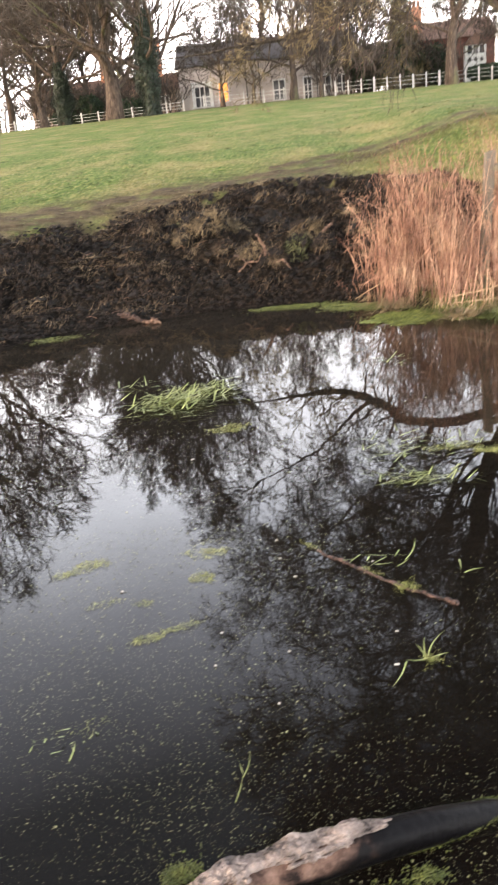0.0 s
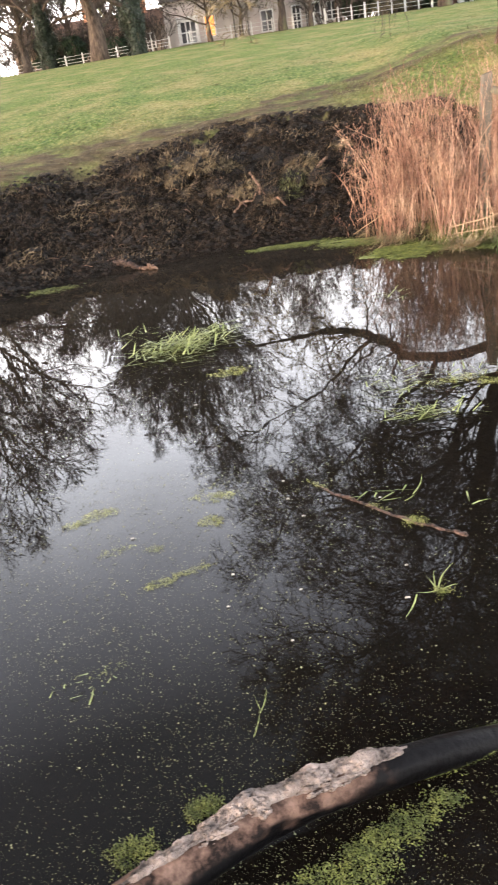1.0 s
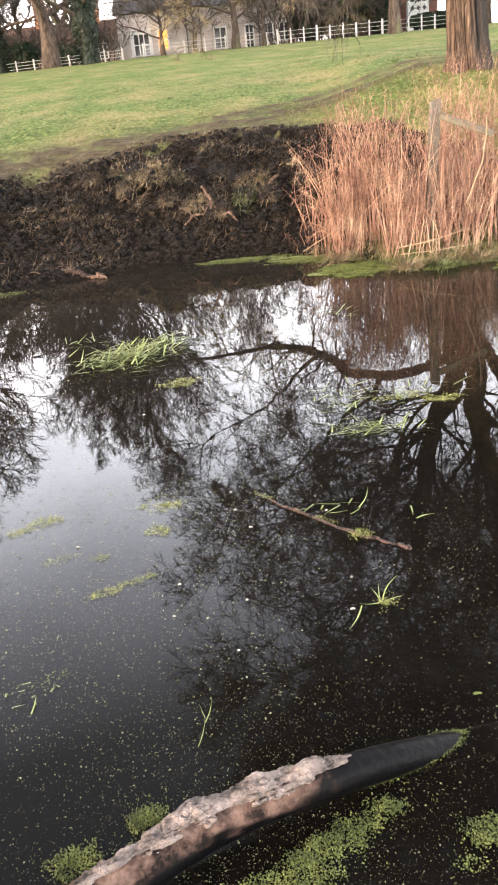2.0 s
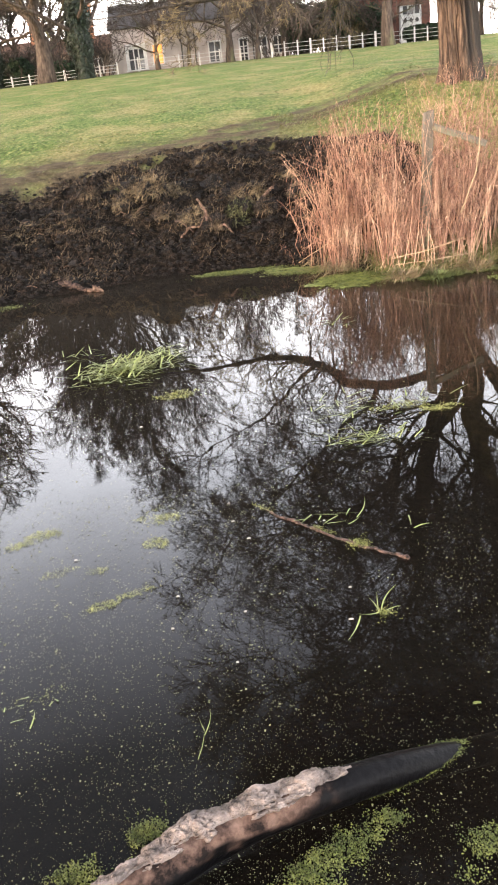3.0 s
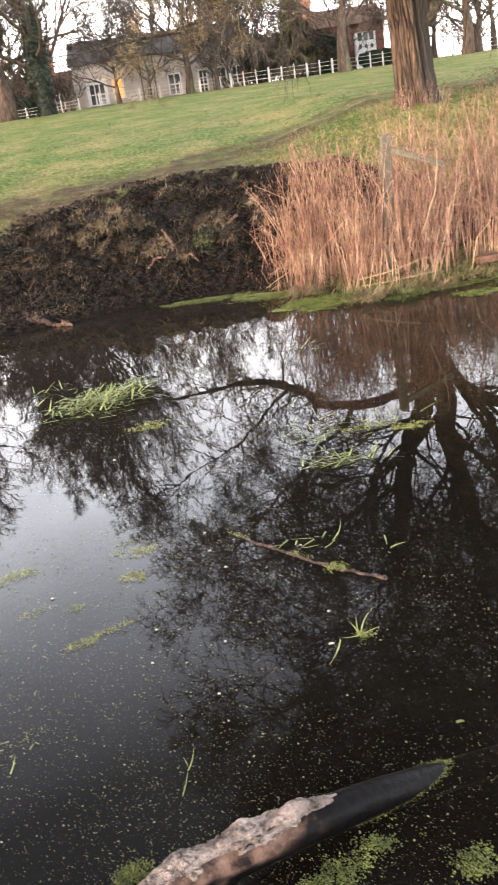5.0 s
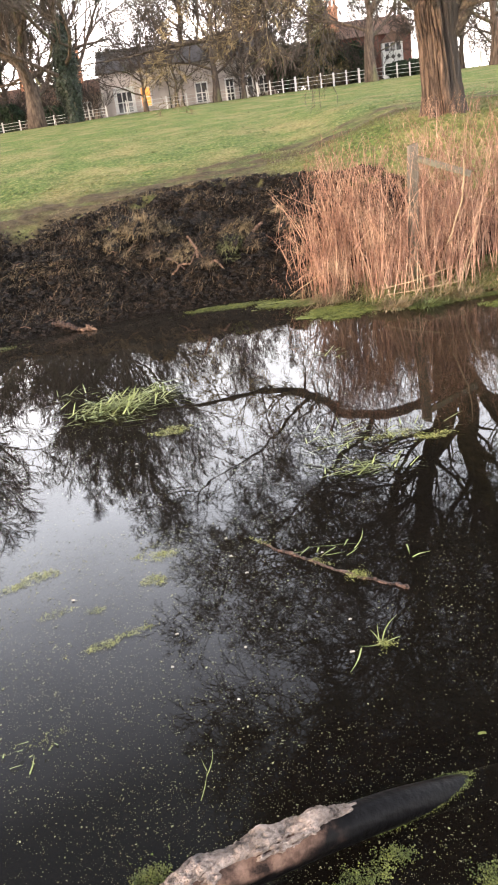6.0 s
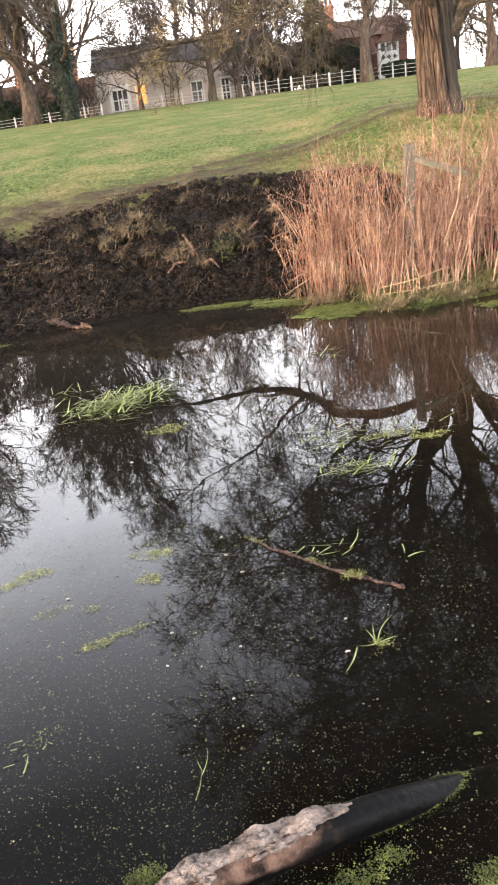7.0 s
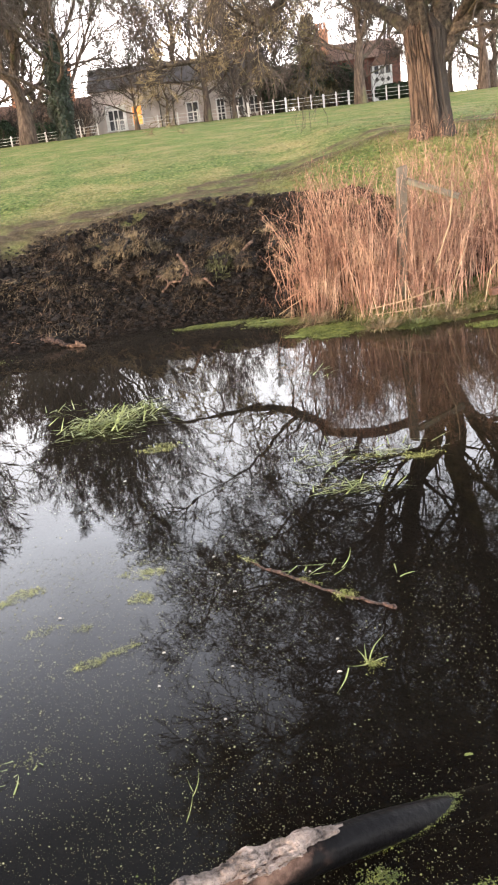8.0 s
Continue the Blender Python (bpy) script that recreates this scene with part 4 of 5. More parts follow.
# cream villa
# the second opening is added to hold the orange sun-on-wall glow
H1 = [(-8.15, 4.95, 1.75, 2.05), (-5.9, 5.3, 1.2, 1.9), (0.0, 4.95, 1.35, 1.95), (3.0, 4.7, 0.95, 2.2), (4.9, 5.0, 1.2, 1.9), (6.6, 5.1, 1.1, 1.7)]
villa = house("long cream stucco villa with white sash windows", -10.5, 8.0, 96, 8, 4.75, 8.9, 11.4, STUCCO, SLATE, H1,
              [(2, 1), (0, 1), (1, 1), (1, 2), (1, 1), (1, 1)], sun_glow=(1,), canopies=(0,))
for px in (-3.4, -2.0, 1.3, 4.0):
    dp = Acc()
    dp.tube([(px, 95.9, 4.4), (px, 95.9, 8.85)], [0.06, 0.06], 6)
    part("drainpipe", dp, IRON, villa)
chimney(villa, 6.2, 100, 10.9, 1.3)
# brick house with a white bay
H2 = [(15.3, 6.4, 1.0, 1.5), (17.3, 6.4, 1.0, 1.7), (17.5, 4.6, 1.0, 1.4)]
brickhouse = house("red brick house with a white timbered bay", 13.6, 22.2, 95, 8, 4.75, 9.0, 11.0, BRICK, TILE, H2, [(1, 1)] * 3)
# stack in the pots' orange: low sunlight put into its colour
chimney(brickhouse, 14.4, 97, 9.9, 2.5, 0.7, 3, POTS)
bay = Acc()
bay.box(19.0, 94.1, 4.3, 21.1, 95, 8.1)
bay_ob = part("bay", bay, WHITE, brickhouse, "white painted bay with diamond panels")
bay_roof = Acc()
bay_roof.prism([(18.8, 8.104), (21.3, 8.104), (20.05, 9.3)], 93.95, 95.2, "y")
part("roof", bay_roof, TILE, bay_ob)
for i in range(3):
    dm = Acc()
    cx_ = 19.45 + 0.6 * i
    dm.prism([(cx_ - 0.22, 6.75), (cx_, 6.5), (cx_ + 0.22, 6.75), (cx_, 7.0)], 94.06, 94.12, "y")
    part("diamond_panel", dm, SLATE, bay_ob)
for wz in (5.35, 7.3):
    for i in range(3):
        gl = Acc()
        cx_ = 19.45 + 0.6 * i
        gl.box(cx_ - 0.21, 94.04, wz, cx_ + 0.21, 94.12, wz + 0.75)
        part("pane", gl, GLASS, bay_ob)
# buff house among the trees
H3 = [(-25.0, 5.0, 1.1, 1.6), (-21.5, 5.0, 1.1, 1.6), (-18.5, 5.0, 1.1, 1.6), (-15.5, 5.0, 1.1, 1.6), (-12.8, 5.2, 1.0, 1.5)]
buff = house("low buff rendered house with clay roof among trees", -28, -11.6, 101, 8, 4.5, 7.3, 9.2, TAN, TILE, H3, [(1, 1)] * 5)
# both stacks carry the sun on them as orange colour
chimney(buff, -13.6, 104, 8.8, 3.4, 0.45, 2, POTS)
chimney(buff, -19.5, 104, 8.8, 2.2, 0.7, 3, POTS)


# ---- bank: soil, tufts, sticks ----
clods = Acc()
for _ in range(12500):
    x = -4.6 + 7.2 * rng.random()
    d = 0.02 + 4.9 * rng.random() ** 1.2
    y = float(shore(x)) + d
    if float(soil_mask(x, y)) < 0.5 - 0.4 * rng.random() or (x > 1.5 and d < 1.4):
        continue
    k = noise.noise(Vector((x * 1.6, y * 1.6, 21)))
    r0 = 0.010 + (0.028 + 0.055 * max(0, k) * min(1.0, d)) * rng.random() ** 2.4
    clods.clod((x, y, put_z(x, y) + r0 * 0.1), r0, 0.6)
thing("soil_clods", clods, SOILCLOD, "loose dark clods of dug soil on the bank", "soil", kind="stuff")


def tuft(name, label, x, y, n, spread, length, mat, lift=0.9, width=0.008, category="grass", z=None, group="", droop=0.5):
    a = Acc()
    for _ in range(n):
        an, q = rng.random() * 6.283, rng.random() ** 0.6 * spread
        d = unit(np.array([math.cos(an) * (0.4 + rng.random()), math.sin(an) * (0.4 + rng.random()), lift * (0.3 + rng.random())]))
        px, py = math.cos(an) * q, math.sin(an) * q
        zz = (put_z(x + px, y + py) if z is None else z) + 0.01
        a.blade((x + px, y + py, zz), d, length * (0.5 + 0.8 * rng.random()), width * (0.6 + 0.8 * rng.random()), droop * (0.4 + rng.random()), 3)
    return thing(name, a, mat, label, category, group, "stuff")


for x, d, n, s, ln, mt in [(-0.44, 4.3, 160, 0.15, 0.14, DRYGRASS), (-0.2, 3.7, 140, 0.14, 0.13, DRYGRASS), (0.83, 2.4, 220, 0.14, 0.16, DRYGRASS), (-1.52, 2.72, 220, 0.13, 0.12, GRASS),
                           (0.02, 0.95, 380, 0.2, 0.10, GRASS), (-1.9, 3.6, 200, 0.25, 0.10, DRYGRASS), (-2.77, 3.2, 260, 0.3, 0.10, DRYGRASS), (-2.27, 1.76, 240, 0.22, 0.10, DRYGRASS),
                           (-2.79, 1.9, 300, 0.3, 0.12, DRYGRASS), (-1.71, 1.33, 140, 0.14, 0.10, DRYGRASS), (-2.6, 4.3, 260, 0.4, 0.08, DRYGRASS), (-3.4, 3.6, 260, 0.4, 0.08, DRYGRASS), (-1.7, 4.6, 260, 0.35, 0.09, DRYGRASS),
                           (-1.3, 1.6, 150, 0.16, 0.1, DRYGRASS), (0.55, 3.75, 60, 0.06, 0.06, DRYGRASS), (-3.2, 0.9, 200, 0.2, 0.12, DRYGRASS)]:
    tuft("grass_tuft", "dry matted grass tuft rooted in dug soil" if mt is DRYGRASS else "green grass sod on dug soil", x, float(shore(x)) + d, int(n * 2.4), s * 1.1, ln * 0.8, mt, 0.5, 0.0048, group="tufts on the bank")


def sod(x, d, r0, n, ln, mat, lift=0.5):
    """A torn-up sod: a lump of earth with matted grass hanging over it."""
    y = float(shore(x)) + d
    z = put_z(x, y)
    ob = holder("sod", (x, y, z), "torn-up sod of dry matted grass on dug soil", "sod", "sods on the bank")
    lump, hair = Acc(), Acc()
    r0, ln = r0 * 1.2, ln * 1.15
    for _ in range(26):
        u = unit((rng.normal(), rng.normal(), abs(rng.normal()) * 0.8))
        lump.clod((u.x * r0 * 0.62, u.y * r0 * 0.6, u.z * r0 * 0.55), r0 * (0.35 + 0.25 * rng.random()), 0.9)
    for _ in range(int(n * 3.2)):
        u = unit((rng.normal(), rng.normal() - 0.5, abs(rng.normal()) + 0.1))
        k = 0.75 + 0.3 * rng.random()
        hair.blade((u.x * r0 * k, u.y * r0 * k, u.z * r0 * k * 0.85), unit((u.x + 1.2 * rng.normal(), u.y + 1.0 * rng.normal(), u.z * lift + 0.5 * rng.normal())), ln * (0.3 + 0.75 * rng.random()), 0.0062, 0.5 * rng.random(), 3)
    tagged(part("earth", lump, SOILCLOD, ob), kind="stuff")
    tagged(part("grass", hair, mat, ob), kind="stuff")


sod(-1.3, 2.40, 0.20, 520, 0.15, DRYGRASS)
sod(-1.65, 3.1, 0.20, 420, 0.16, DRYGRASS)
sod(-1.09, 2.85, 0.17, 420, 0.15, DRYGRASS)
sod(-1.05, 1.7, 0.19, 480, 0.16, DRYGRASS)
sod(-0.72, 2.0, 0.15, 260, 0.13, DRYGRASS)
sod(0.25, 1.75, 0.24, 760, 0.16, DRYGRASS)
sod(0.12, 1.25, 0.15, 360, 0.11, GRASS)
sod(-0.5, 1.0, 0.15, 320, 0.15, DRYGRASS)
sod(-1.45, 2.0, 0.14, 260, 0.14, DRYGRASS)
sod(-0.9, 1.3, 0.13, 260, 0.13, ROOTS)
sod(-0.2, 0.75, 0.13, 240, 0.13, ROOTS)
sod(0.45, 1.2, 0.13, 240, 0.13, ROOTS)
sod(-0.35, 3.3, 0.14, 220, 0.12, DRYGRASS)
sod(-0.2, 2.2, 0.14, 200, 0.12, ROOTS)
sod(-2.0, 2.6, 0.13, 260, 0.13, ROOTS)
sod(0.95, 1.7, 0.14, 240, 0.15, DRYGRASS)
debris = Acc()
for _ in range(46000):
    x = -4.4 + 6.6 * rng.random()
    d = 0.08 + 4.6 * rng.random()
    y = float(shore(x)) + d
    k = noise.fractal(Vector((x * 1.7, y * 1.7, 11)), 1.0, 2.0, 3)
    if float(soil_mask(x, y)) < 0.3 or rng.random() > 0.22 + 1.3 * k + (0.25 if x < -1.3 else 0):
        continue
    an = rng.random() * 6.283
    debris.blade((x, y, put_z(x, y) + 0.004 + 0.012 * rng.random()), unit((math.cos(an), math.sin(an), 0.1 + 0.35 * abs(rng.normal()))), 0.03 + 0.10 * rng.random() ** 1.5, 0.0042 + 0.0042 * rng.random(), 0.4 * rng.normal(), 3)
thing("straw_debris", debris, ROOTS, "scraps of dry grass and roots in dug soil", "debris", kind="stuff")


def stick(name, label, pts, radii, mat, category="stick", n=7, group="", lumps=0.3, twigs=()):
    a = Acc()
    pts = np.array(pts, float)
    s = np.linspace(0, len(pts) - 1, 12 * (len(pts) - 1) + 1)
    fine = np.stack([np.interp(s, range(len(pts)), pts[:, c]) for c in range(3)], 1)
    for _ in range(6):
        fine[1:-1] = (fine[:-2] + 2 * fine[1:-1] + fine[2:]) / 4
    rads = np.interp(s, range(len(pts)), radii)
    for i in range(len(fine)):
        fine[i] += np.array(noise.noise_vector(Vector(fine[i]) * 14)) * rads[i] * 0.9
        rads[i] *= 1 + 0.5 * noise.noise(Vector(fine[i]) * 38) + 0.15 * noise.noise(Vector(fine[i]) * 95)
    a.tube(fine, rads, n, lumps=lumps, seed=int(pts[0][0] * 100))
    for p0, p1, r0 in twigs:
        a.tube([p0, (np.array(p0) + np.array(p1)) / 2 + 0.004, p1], [r0, r0 * 0.8, r0 * 0.4], 5)
    return thing(name, a, mat, label, category, group, smooth=n > 6)


def on_bank(x, d, up=0.0):
    y = float(shore(x)) + d
    return (x, y, put_z(x, y) + up)


b0, b1, b2 = on_bank(-0.33, 0.70, 0.0), on_bank(-0.33, 0.72, 0.20), on_bank(-0.43, 0.74, 0.42)
stick("stick", "forked brown branch stuck in the soil bank", [b0, b1, b2], [0.019, 0.018, 0.012], STICKPALE, twigs=[(b1, on_bank(-0.43, 0.62, 0.12), 0.014), (b1, on_bank(-0.26, 0.66, 0.10), 0.011)])
stick("stick", "brown root curling out of the soil bank", [on_bank(-0.22, 0.60, 0.08), on_bank(-0.1, 0.58, 0.13), on_bank(-0.02, 0.52, 0.03)], [0.015, 0.016, 0.011], STICKPALE)
stick("stick", "brown root lying on the soil bank", [on_bank(-0.68, 0.72, 0.07), on_bank(-0.56, 0.74, 0.12), on_bank(-0.44, 0.71, 0.10)], [0.014, 0.016, 0.011], STICKPALE)
stick("stick", "short pale stub lying on the soil bank", [on_bank(0.44, 1.60, 0.10), on_bank(0.53, 1.68, 0.17), on_bank(0.60, 1.75, 0.24)], [0.021, 0.021, 0.016], STICKPALE)
stick("stick", "dark root sticking out of the torn sods", [on_bank(-0.75, 0.95, 0.05), on_bank(-0.66, 0.85, 0.12), on_bank(-0.52, 0.78, 0.03)], [0.010, 0.013, 0.008], STICK)
stick("stick", "broken brown branch lying at the waterline", [(-2.12, 9.95, 0.10), (-2.02, 9.88, 0.10), (-1.95, 9.85, 0.06), (-1.86, 9.83, 0.06), (-1.8, 9.80, 0.0)], [0.014, 0.034, 0.026, 0.030, 0.012], STICK, lumps=1.0)
stick("stick", "broken pale branch lying at the waterline", [(-1.80, 9.80, 0.02), (-1.68, 9.76, 0.035), (-1.58, 9.71, 0.0)], [0.016, 0.032, 0.012], STICKPALE, lumps=1.0)
for _ in range(26):
    x = -3.3 + 4.4 * rng.random()
    d = 0.1 + 2.2 * rng.random()
    an = rng.random() * 3.14
    ln = 0.05 + 0.09 * rng.random()
    p = np.array(on_bank(x, d, 0.035))
    q = np.array(on_bank(x + math.cos(an) * ln, d + 0.3 * math.sin(an) * ln, 0.05))
    stick("twig", "thin dry twig lying on dug soil", [p, (p + q) / 2 + np.array([0, 0, 0.015]), q], [0.004, 0.004, 0.002], STICKPALE if rng.random() < 0.5 else STICK, "twig", 5, "twigs on the bank", 0)

# ---- meadow grass ----
mg = Acc()
for _ in range(16000):
    y = 12.0 + 6 * rng.random() ** 1.3
    x = (1.5 + y * 0.36) * (2 * rng.random() - 1) + 0.02 * y
    if float(soil_mask(x, y)) > 0.25 + 0.7 * rng.random() or rng.random() < 0.85 * float(worn_mask(x, y)):
        continue
    big = 0.7 + 0.6 * rng.random() + 0.6 * max(0, noise.noise(Vector((x * 0.8, y * 0.8, 2))))
    for _ in range(3):
        an = rng.random() * 6.283
        mg.blade((x + 0.03 * rng.normal(), y + 0.03 * rng.normal(), put_z(x, y) - 0.01), unit((math.cos(an), math.sin(an), 0.3 + 0.6 * rng.random())), (0.04 + 0.05 * rng.random()) * big, 0.007 + 0.0007 * y, 0.4, 2)
for _ in range(5200):
    y = 17.0 + 24 * rng.random() ** 1.4
    x = (1.5 + y * 0.36) * (2 * rng.random() - 1) + 0.02 * y
    k = noise.fractal(Vector((x * 0.55, y * 0.35, 9)), 1.0, 2.0, 4)
    if rng.random() > 0.25 + 1.4 * k or rng.random() < 0.9 * float(worn_mask(x, y)):
        continue
    for _ in range(5):
        an = rng.random() * 6.283
        mg.blade((x + 0.07 * rng.normal(), y + 0.07 * rng.normal(), put_z(x, y) - 0.01), unit((math.cos(an), math.sin(an), 0.25 + 0.6 * rng.random())), 0.06 + 0.08 * rng.random(), 0.012 + 0.0006 * y, 0.5, 2)
thing("meadow_grass", mg, GRASS, "short green and straw coloured meadow grass", "grass", kind="stuff")

rb = Acc()
for _ in range(14000):
    x = 1.0 + 5.2 * rng.random()
    d = 0.0 + 0.8 * rng.random() ** 1.5 if rng.random() < 0.45 else 4.8 + 4.0 * rng.random()
    y = float(shore(x)) + d - 0.05
    an = rng.random() * 6.283
    ln = 0.05 + 0.10 * rng.random()
    rb.blade((x, y, max(0.0, put_z(x, y)) - 0.005), unit(np.array([math.cos(an), math.sin(an), 0.8 + rng.random()])), ln, 0.009, 0.5, 2)
for _ in range(9000):
    x = 0.95 + 3.8 * rng.random()
    front = float(np.interp(x, [0.9, 1.2, 1.6, 2.0, 2.4, 3.0, 4.5], [9.5, 9.2, 8.72, 8.58, 8.66, 8.82, 8.9]))
    back = float(shore(x)) + 0.12 if x > 1.5 else 9.6
    y = front + (back - front) * rng.random()
    if noise.noise(Vector((x * 4, y * 3, 8))) < -0.05:
        continue
    an = rng.random() * 6.283
    rb.blade((x, y, max(0.015, put_z(x, y)) - 0.01), unit((math.cos(an), math.sin(an), 0.7 + rng.random())), 0.04 + 0.10 * rng.random() ** 1.5, 0.008, 0.6, 2)
thing("bank_grass", rb, GRASS, "rough green grass under and behind the reeds", "grass", kind="stuff")

# ---- reeds ----
reeds = Acc()
for _ in range(3000):
    x = 0.5 + 4.55 * rng.random()
    back = 1.2 + 1.3 * float(smooth01(2.1, 2.9, x))
    y = float(shore(x)) + 0.04 + back * rng.random() ** 1.25
    if x < 1.5:
        y = 9.35 + 0.55 * float(smooth01(1.3, 0.6, x)) + 1.0 * rng.random()
        if rng.random() > smooth01(0.6, 1.3, x) + 0.10:
            continue
    clump = noise.fractal(Vector((x * 2.1, y * 2.1, 5)), 1.0, 2.0, 3)
    gap = math.exp(-((x - 1.80) / 0.11) ** 2)
    if abs(x - 2.1) < 0.09 and y < 9.45 and rng.random() < 0.7:
        continue
    if rng.random() < 0.36 - 1.6 * clump + 0.55 * gap + 0.14 * (x < 1.75):
        continue
    z = max(0.0, put_z(x, y)) - 0.02
    tall = rng.random() ** 1.55
    h = (0.40 + 1.12 * tall + 0.55 * clump + 0.30 * math.exp(-((x - 1.45) / 0.24) ** 2)) * (1.16 - 0.34 * gap + 0.08 * float(smooth01(2.2, 3.0, x))) * (0.36 + 0.64 * float(smooth01(0.55, 1.45, x)))
    h = min(1.09 * h, 1.92 - 0.40 * rng.random())
    if h < 0.22:
        continue
    lx = rng.normal() * 0.17 + (0.26 * rng.random() - 0.6 * rng.random() ** 4 if x < 1.2 else 0)
    ly = rng.normal() * 0.17 - 0.03
    bend, snap = rng.normal() * 0.05, rng.random() < 0.16
    pts = [Vector((x + lx * t * t * h + bend * math.sin(4 * t), y + ly * t * t * h, z + h * t * (1 - 0.06 * t - 0.25 * t * abs(lx)))) for t in (0, 0.3, 0.55, 0.8, 1.0)]
    if snap:
        an = rng.random() * 6.283
        out = Vector((math.cos(an), math.sin(an), -0.2 - 0.8 * rng.random())).normalized() * h * 0.25
        pts[3] = pts[2] + out * 0.9
        pts[4] = pts[3] + out
    k = 0.8 + 0.9 * rng.random() ** 1.5
    reeds.tube(pts, [0.0034 * k, 0.0031 * k, 0.0025 * k, 0.0019 * k, 0.0009], 3, cap=False)
    for _ in range(9):
        t = 3.9 * rng.random() ** 0.9
        q = int(t)
        an = rng.random() * 6.283
        reeds.blade(pts[q].lerp(pts[q + 1], t - q), unit((math.cos(an) * 0.8, math.sin(an) * 0.8, 0.75 * rng.normal() + 0.2)), 0.04 + 0.13 * rng.random() ** 1.5, 0.0052, 0.2 + 0.9 * rng.random(), 3)
    for _ in range(int(16 + 26 * rng.random())):
        an, t = rng.random() * 6.283, 2.2 * rng.random() ** 1.2
        o = pts[4].lerp(pts[3], t) if t < 1 else pts[3].lerp(pts[2], t - 1)
        o = o + Vector((0.03 * rng.normal(), 0.03 * rng.normal(), 0.01 * rng.normal()))
        reeds.blade(o, unit((math.cos(an) * 0.9, math.sin(an) * 0.9, 0.6 * rng.normal())), 0.02 + 0.05 * rng.random(), 0.0055, 0.4, 2)
thing("reed_bed", reeds, REED, "dense bed of dead orange-brown reeds on the bank", "reeds", kind="stuff")
litter = Acc()
for _ in range(6500):
    x = 0.75 + 4.0 * rng.random()
    y = (float(shore(x)) - 0.25 if x > 1.5 else 9.15) + 0.7 * rng.random()
    if noise.noise(Vector((x * 3, y * 3, 4))) < -0.25:
        continue
    an = rng.random() * 6.283
    litter.blade((x, y, max(0, put_z(x, y)) + 0.01 + 0.10 * rng.random() ** 2), unit(np.array([math.cos(an), math.sin(an) * 0.6, 0.1 + 0.8 * rng.random()])), 0.10 + 0.24 * rng.random() ** 1.3, 0.005, 0.6 * rng.random(), 3)
thing("reed_litter", litter, DRYGRASS, "fallen straw at the foot of the reeds", "reeds", kind="stuff")
for pts, rd in [([(1.62, 8.86, 0.20), (1.95, 8.72, 0.27), (2.35, 8.75, 0.36)], 0.011), ([(1.66, 8.82, 0.14), (2.0, 8.72, 0.17), (2.5, 8.85, 0.18)], 0.010), ([(2.35, 8.85, 0.6), (2.5, 8.82, 1.0), (2.53, 8.8, 1.32), (2.52, 8.8, 1.42)], 0.014),
                ([(2.42, 8.8, 0.08), (2.56, 8.8, 0.5), (2.66, 8.82, 0.75)], 0.009), ([(2.9, 8.98, 0.1), (2.96, 8.95, 0.45), (3.1, 8.93, 0.6)], 0.012), ([(1.9, 8.75, 0.02), (2.0, 8.72, 0.2), (2.06, 8.74, 0.34)], 0.008), ([(0.72, 9.9, 0.06), (0.95, 9.72, 0.22), (1.25, 9.6, 0.42)], 0.009)]:
    stick("reed_stalk", "pale broken reed stalk leaning at the bank", pts, [rd * 0.5, rd * 0.5, rd * 0.42, rd * 0.25][:len(pts)], STRAW, "reed", 6, "broken reed stalks", 0.1)

tuft("grass_tuft", "straw yellow grass clump at the water's edge", 1.72, 8.72, 420, 0.17, 0.17, DRYGRASS, 0.9, 0.006, z=0.02, group="tufts at the water")
tuft("grass_tuft", "fresh green grass clump at the water's edge", 2.05, 8.62, 320, 0.16, 0.12, GRASS, 0.9, 0.007, z=0.01, group="tufts at the water")
tuft("grass_tuft", "straw grass clump at the water's edge", 2.5, 8.8, 260, 0.18, 0.14, DRYGRASS, 0.9, 0.006, z=0.02, group="tufts at the water")
tuft("grass_tuft", "straw grass clump at the foot of the reeds", 1.15, 9.45, 320, 0.22, 0.13, DRYGRASS, 0.8, 0.006, z=0.03, group="tufts at the water")

# ---- old fence post ----
fp = holder("fence_post", (2.105, 9.48, 0.055), "weathered grey wooden post with a broken rail in reeds", "post")
pa = Acc()
for i in range(9):
    z = -0.3 + 1.83 * i / 8
    s = 0.052 + 0.002 * math.sin(i * 2.1)
    for cx_, cy_ in ((-1, -0.85), (-0.85, -1), (0.85, -1), (1, -0.85), (1, 0.85), (0.85, 1), (-0.85, 1), (-1, 0.85)):
        pa.v.append((cx_ * s, cy_ * s, z + (0.015 * cx_ if i == 8 else 0)))
for i in range(8):
    for j in range(8):
        j2 = (j + 1) % 8
        pa.f.append((i * 8 + j, i * 8 + j2, (i + 1) * 8 + j2, (i + 1) * 8 + j))
pa.f.append(tuple(range(64, 72)))
pa.f.append(tuple(range(7, -1, -1)))
part("post", pa, POSTWOOD, fp)
ra = Acc()
ra.prism([(-0.02, -0.035), (0.02, -0.035), (0.02, 0.035), (-0.02, 0.035)], 0.0, 0.62)
rail = part("rail", ra, RAILWOOD, fp, "grey broken fence rail")
rail.matrix_basis = pose(0.04, -0.06, 1.38, 0, 19, 4)
fp.rotation_euler = (0, radians(2.6), 0)
bb = Acc()
bb.box(-0.35, -0.05, -0.035, 0.35, 0.05, 0.035)
board = thing("board", bb, material("rust_red_board", [(0.3, (0.075, 0.04, 0.028)), (0.7, (0.17, 0.085, 0.058))], 9, 8, 0.85, 0.4), "rust red board lying at the waterline in reeds", "board")
board.matrix_basis = pose(3.35, 9.12, 0.18, 0, 0, 4)


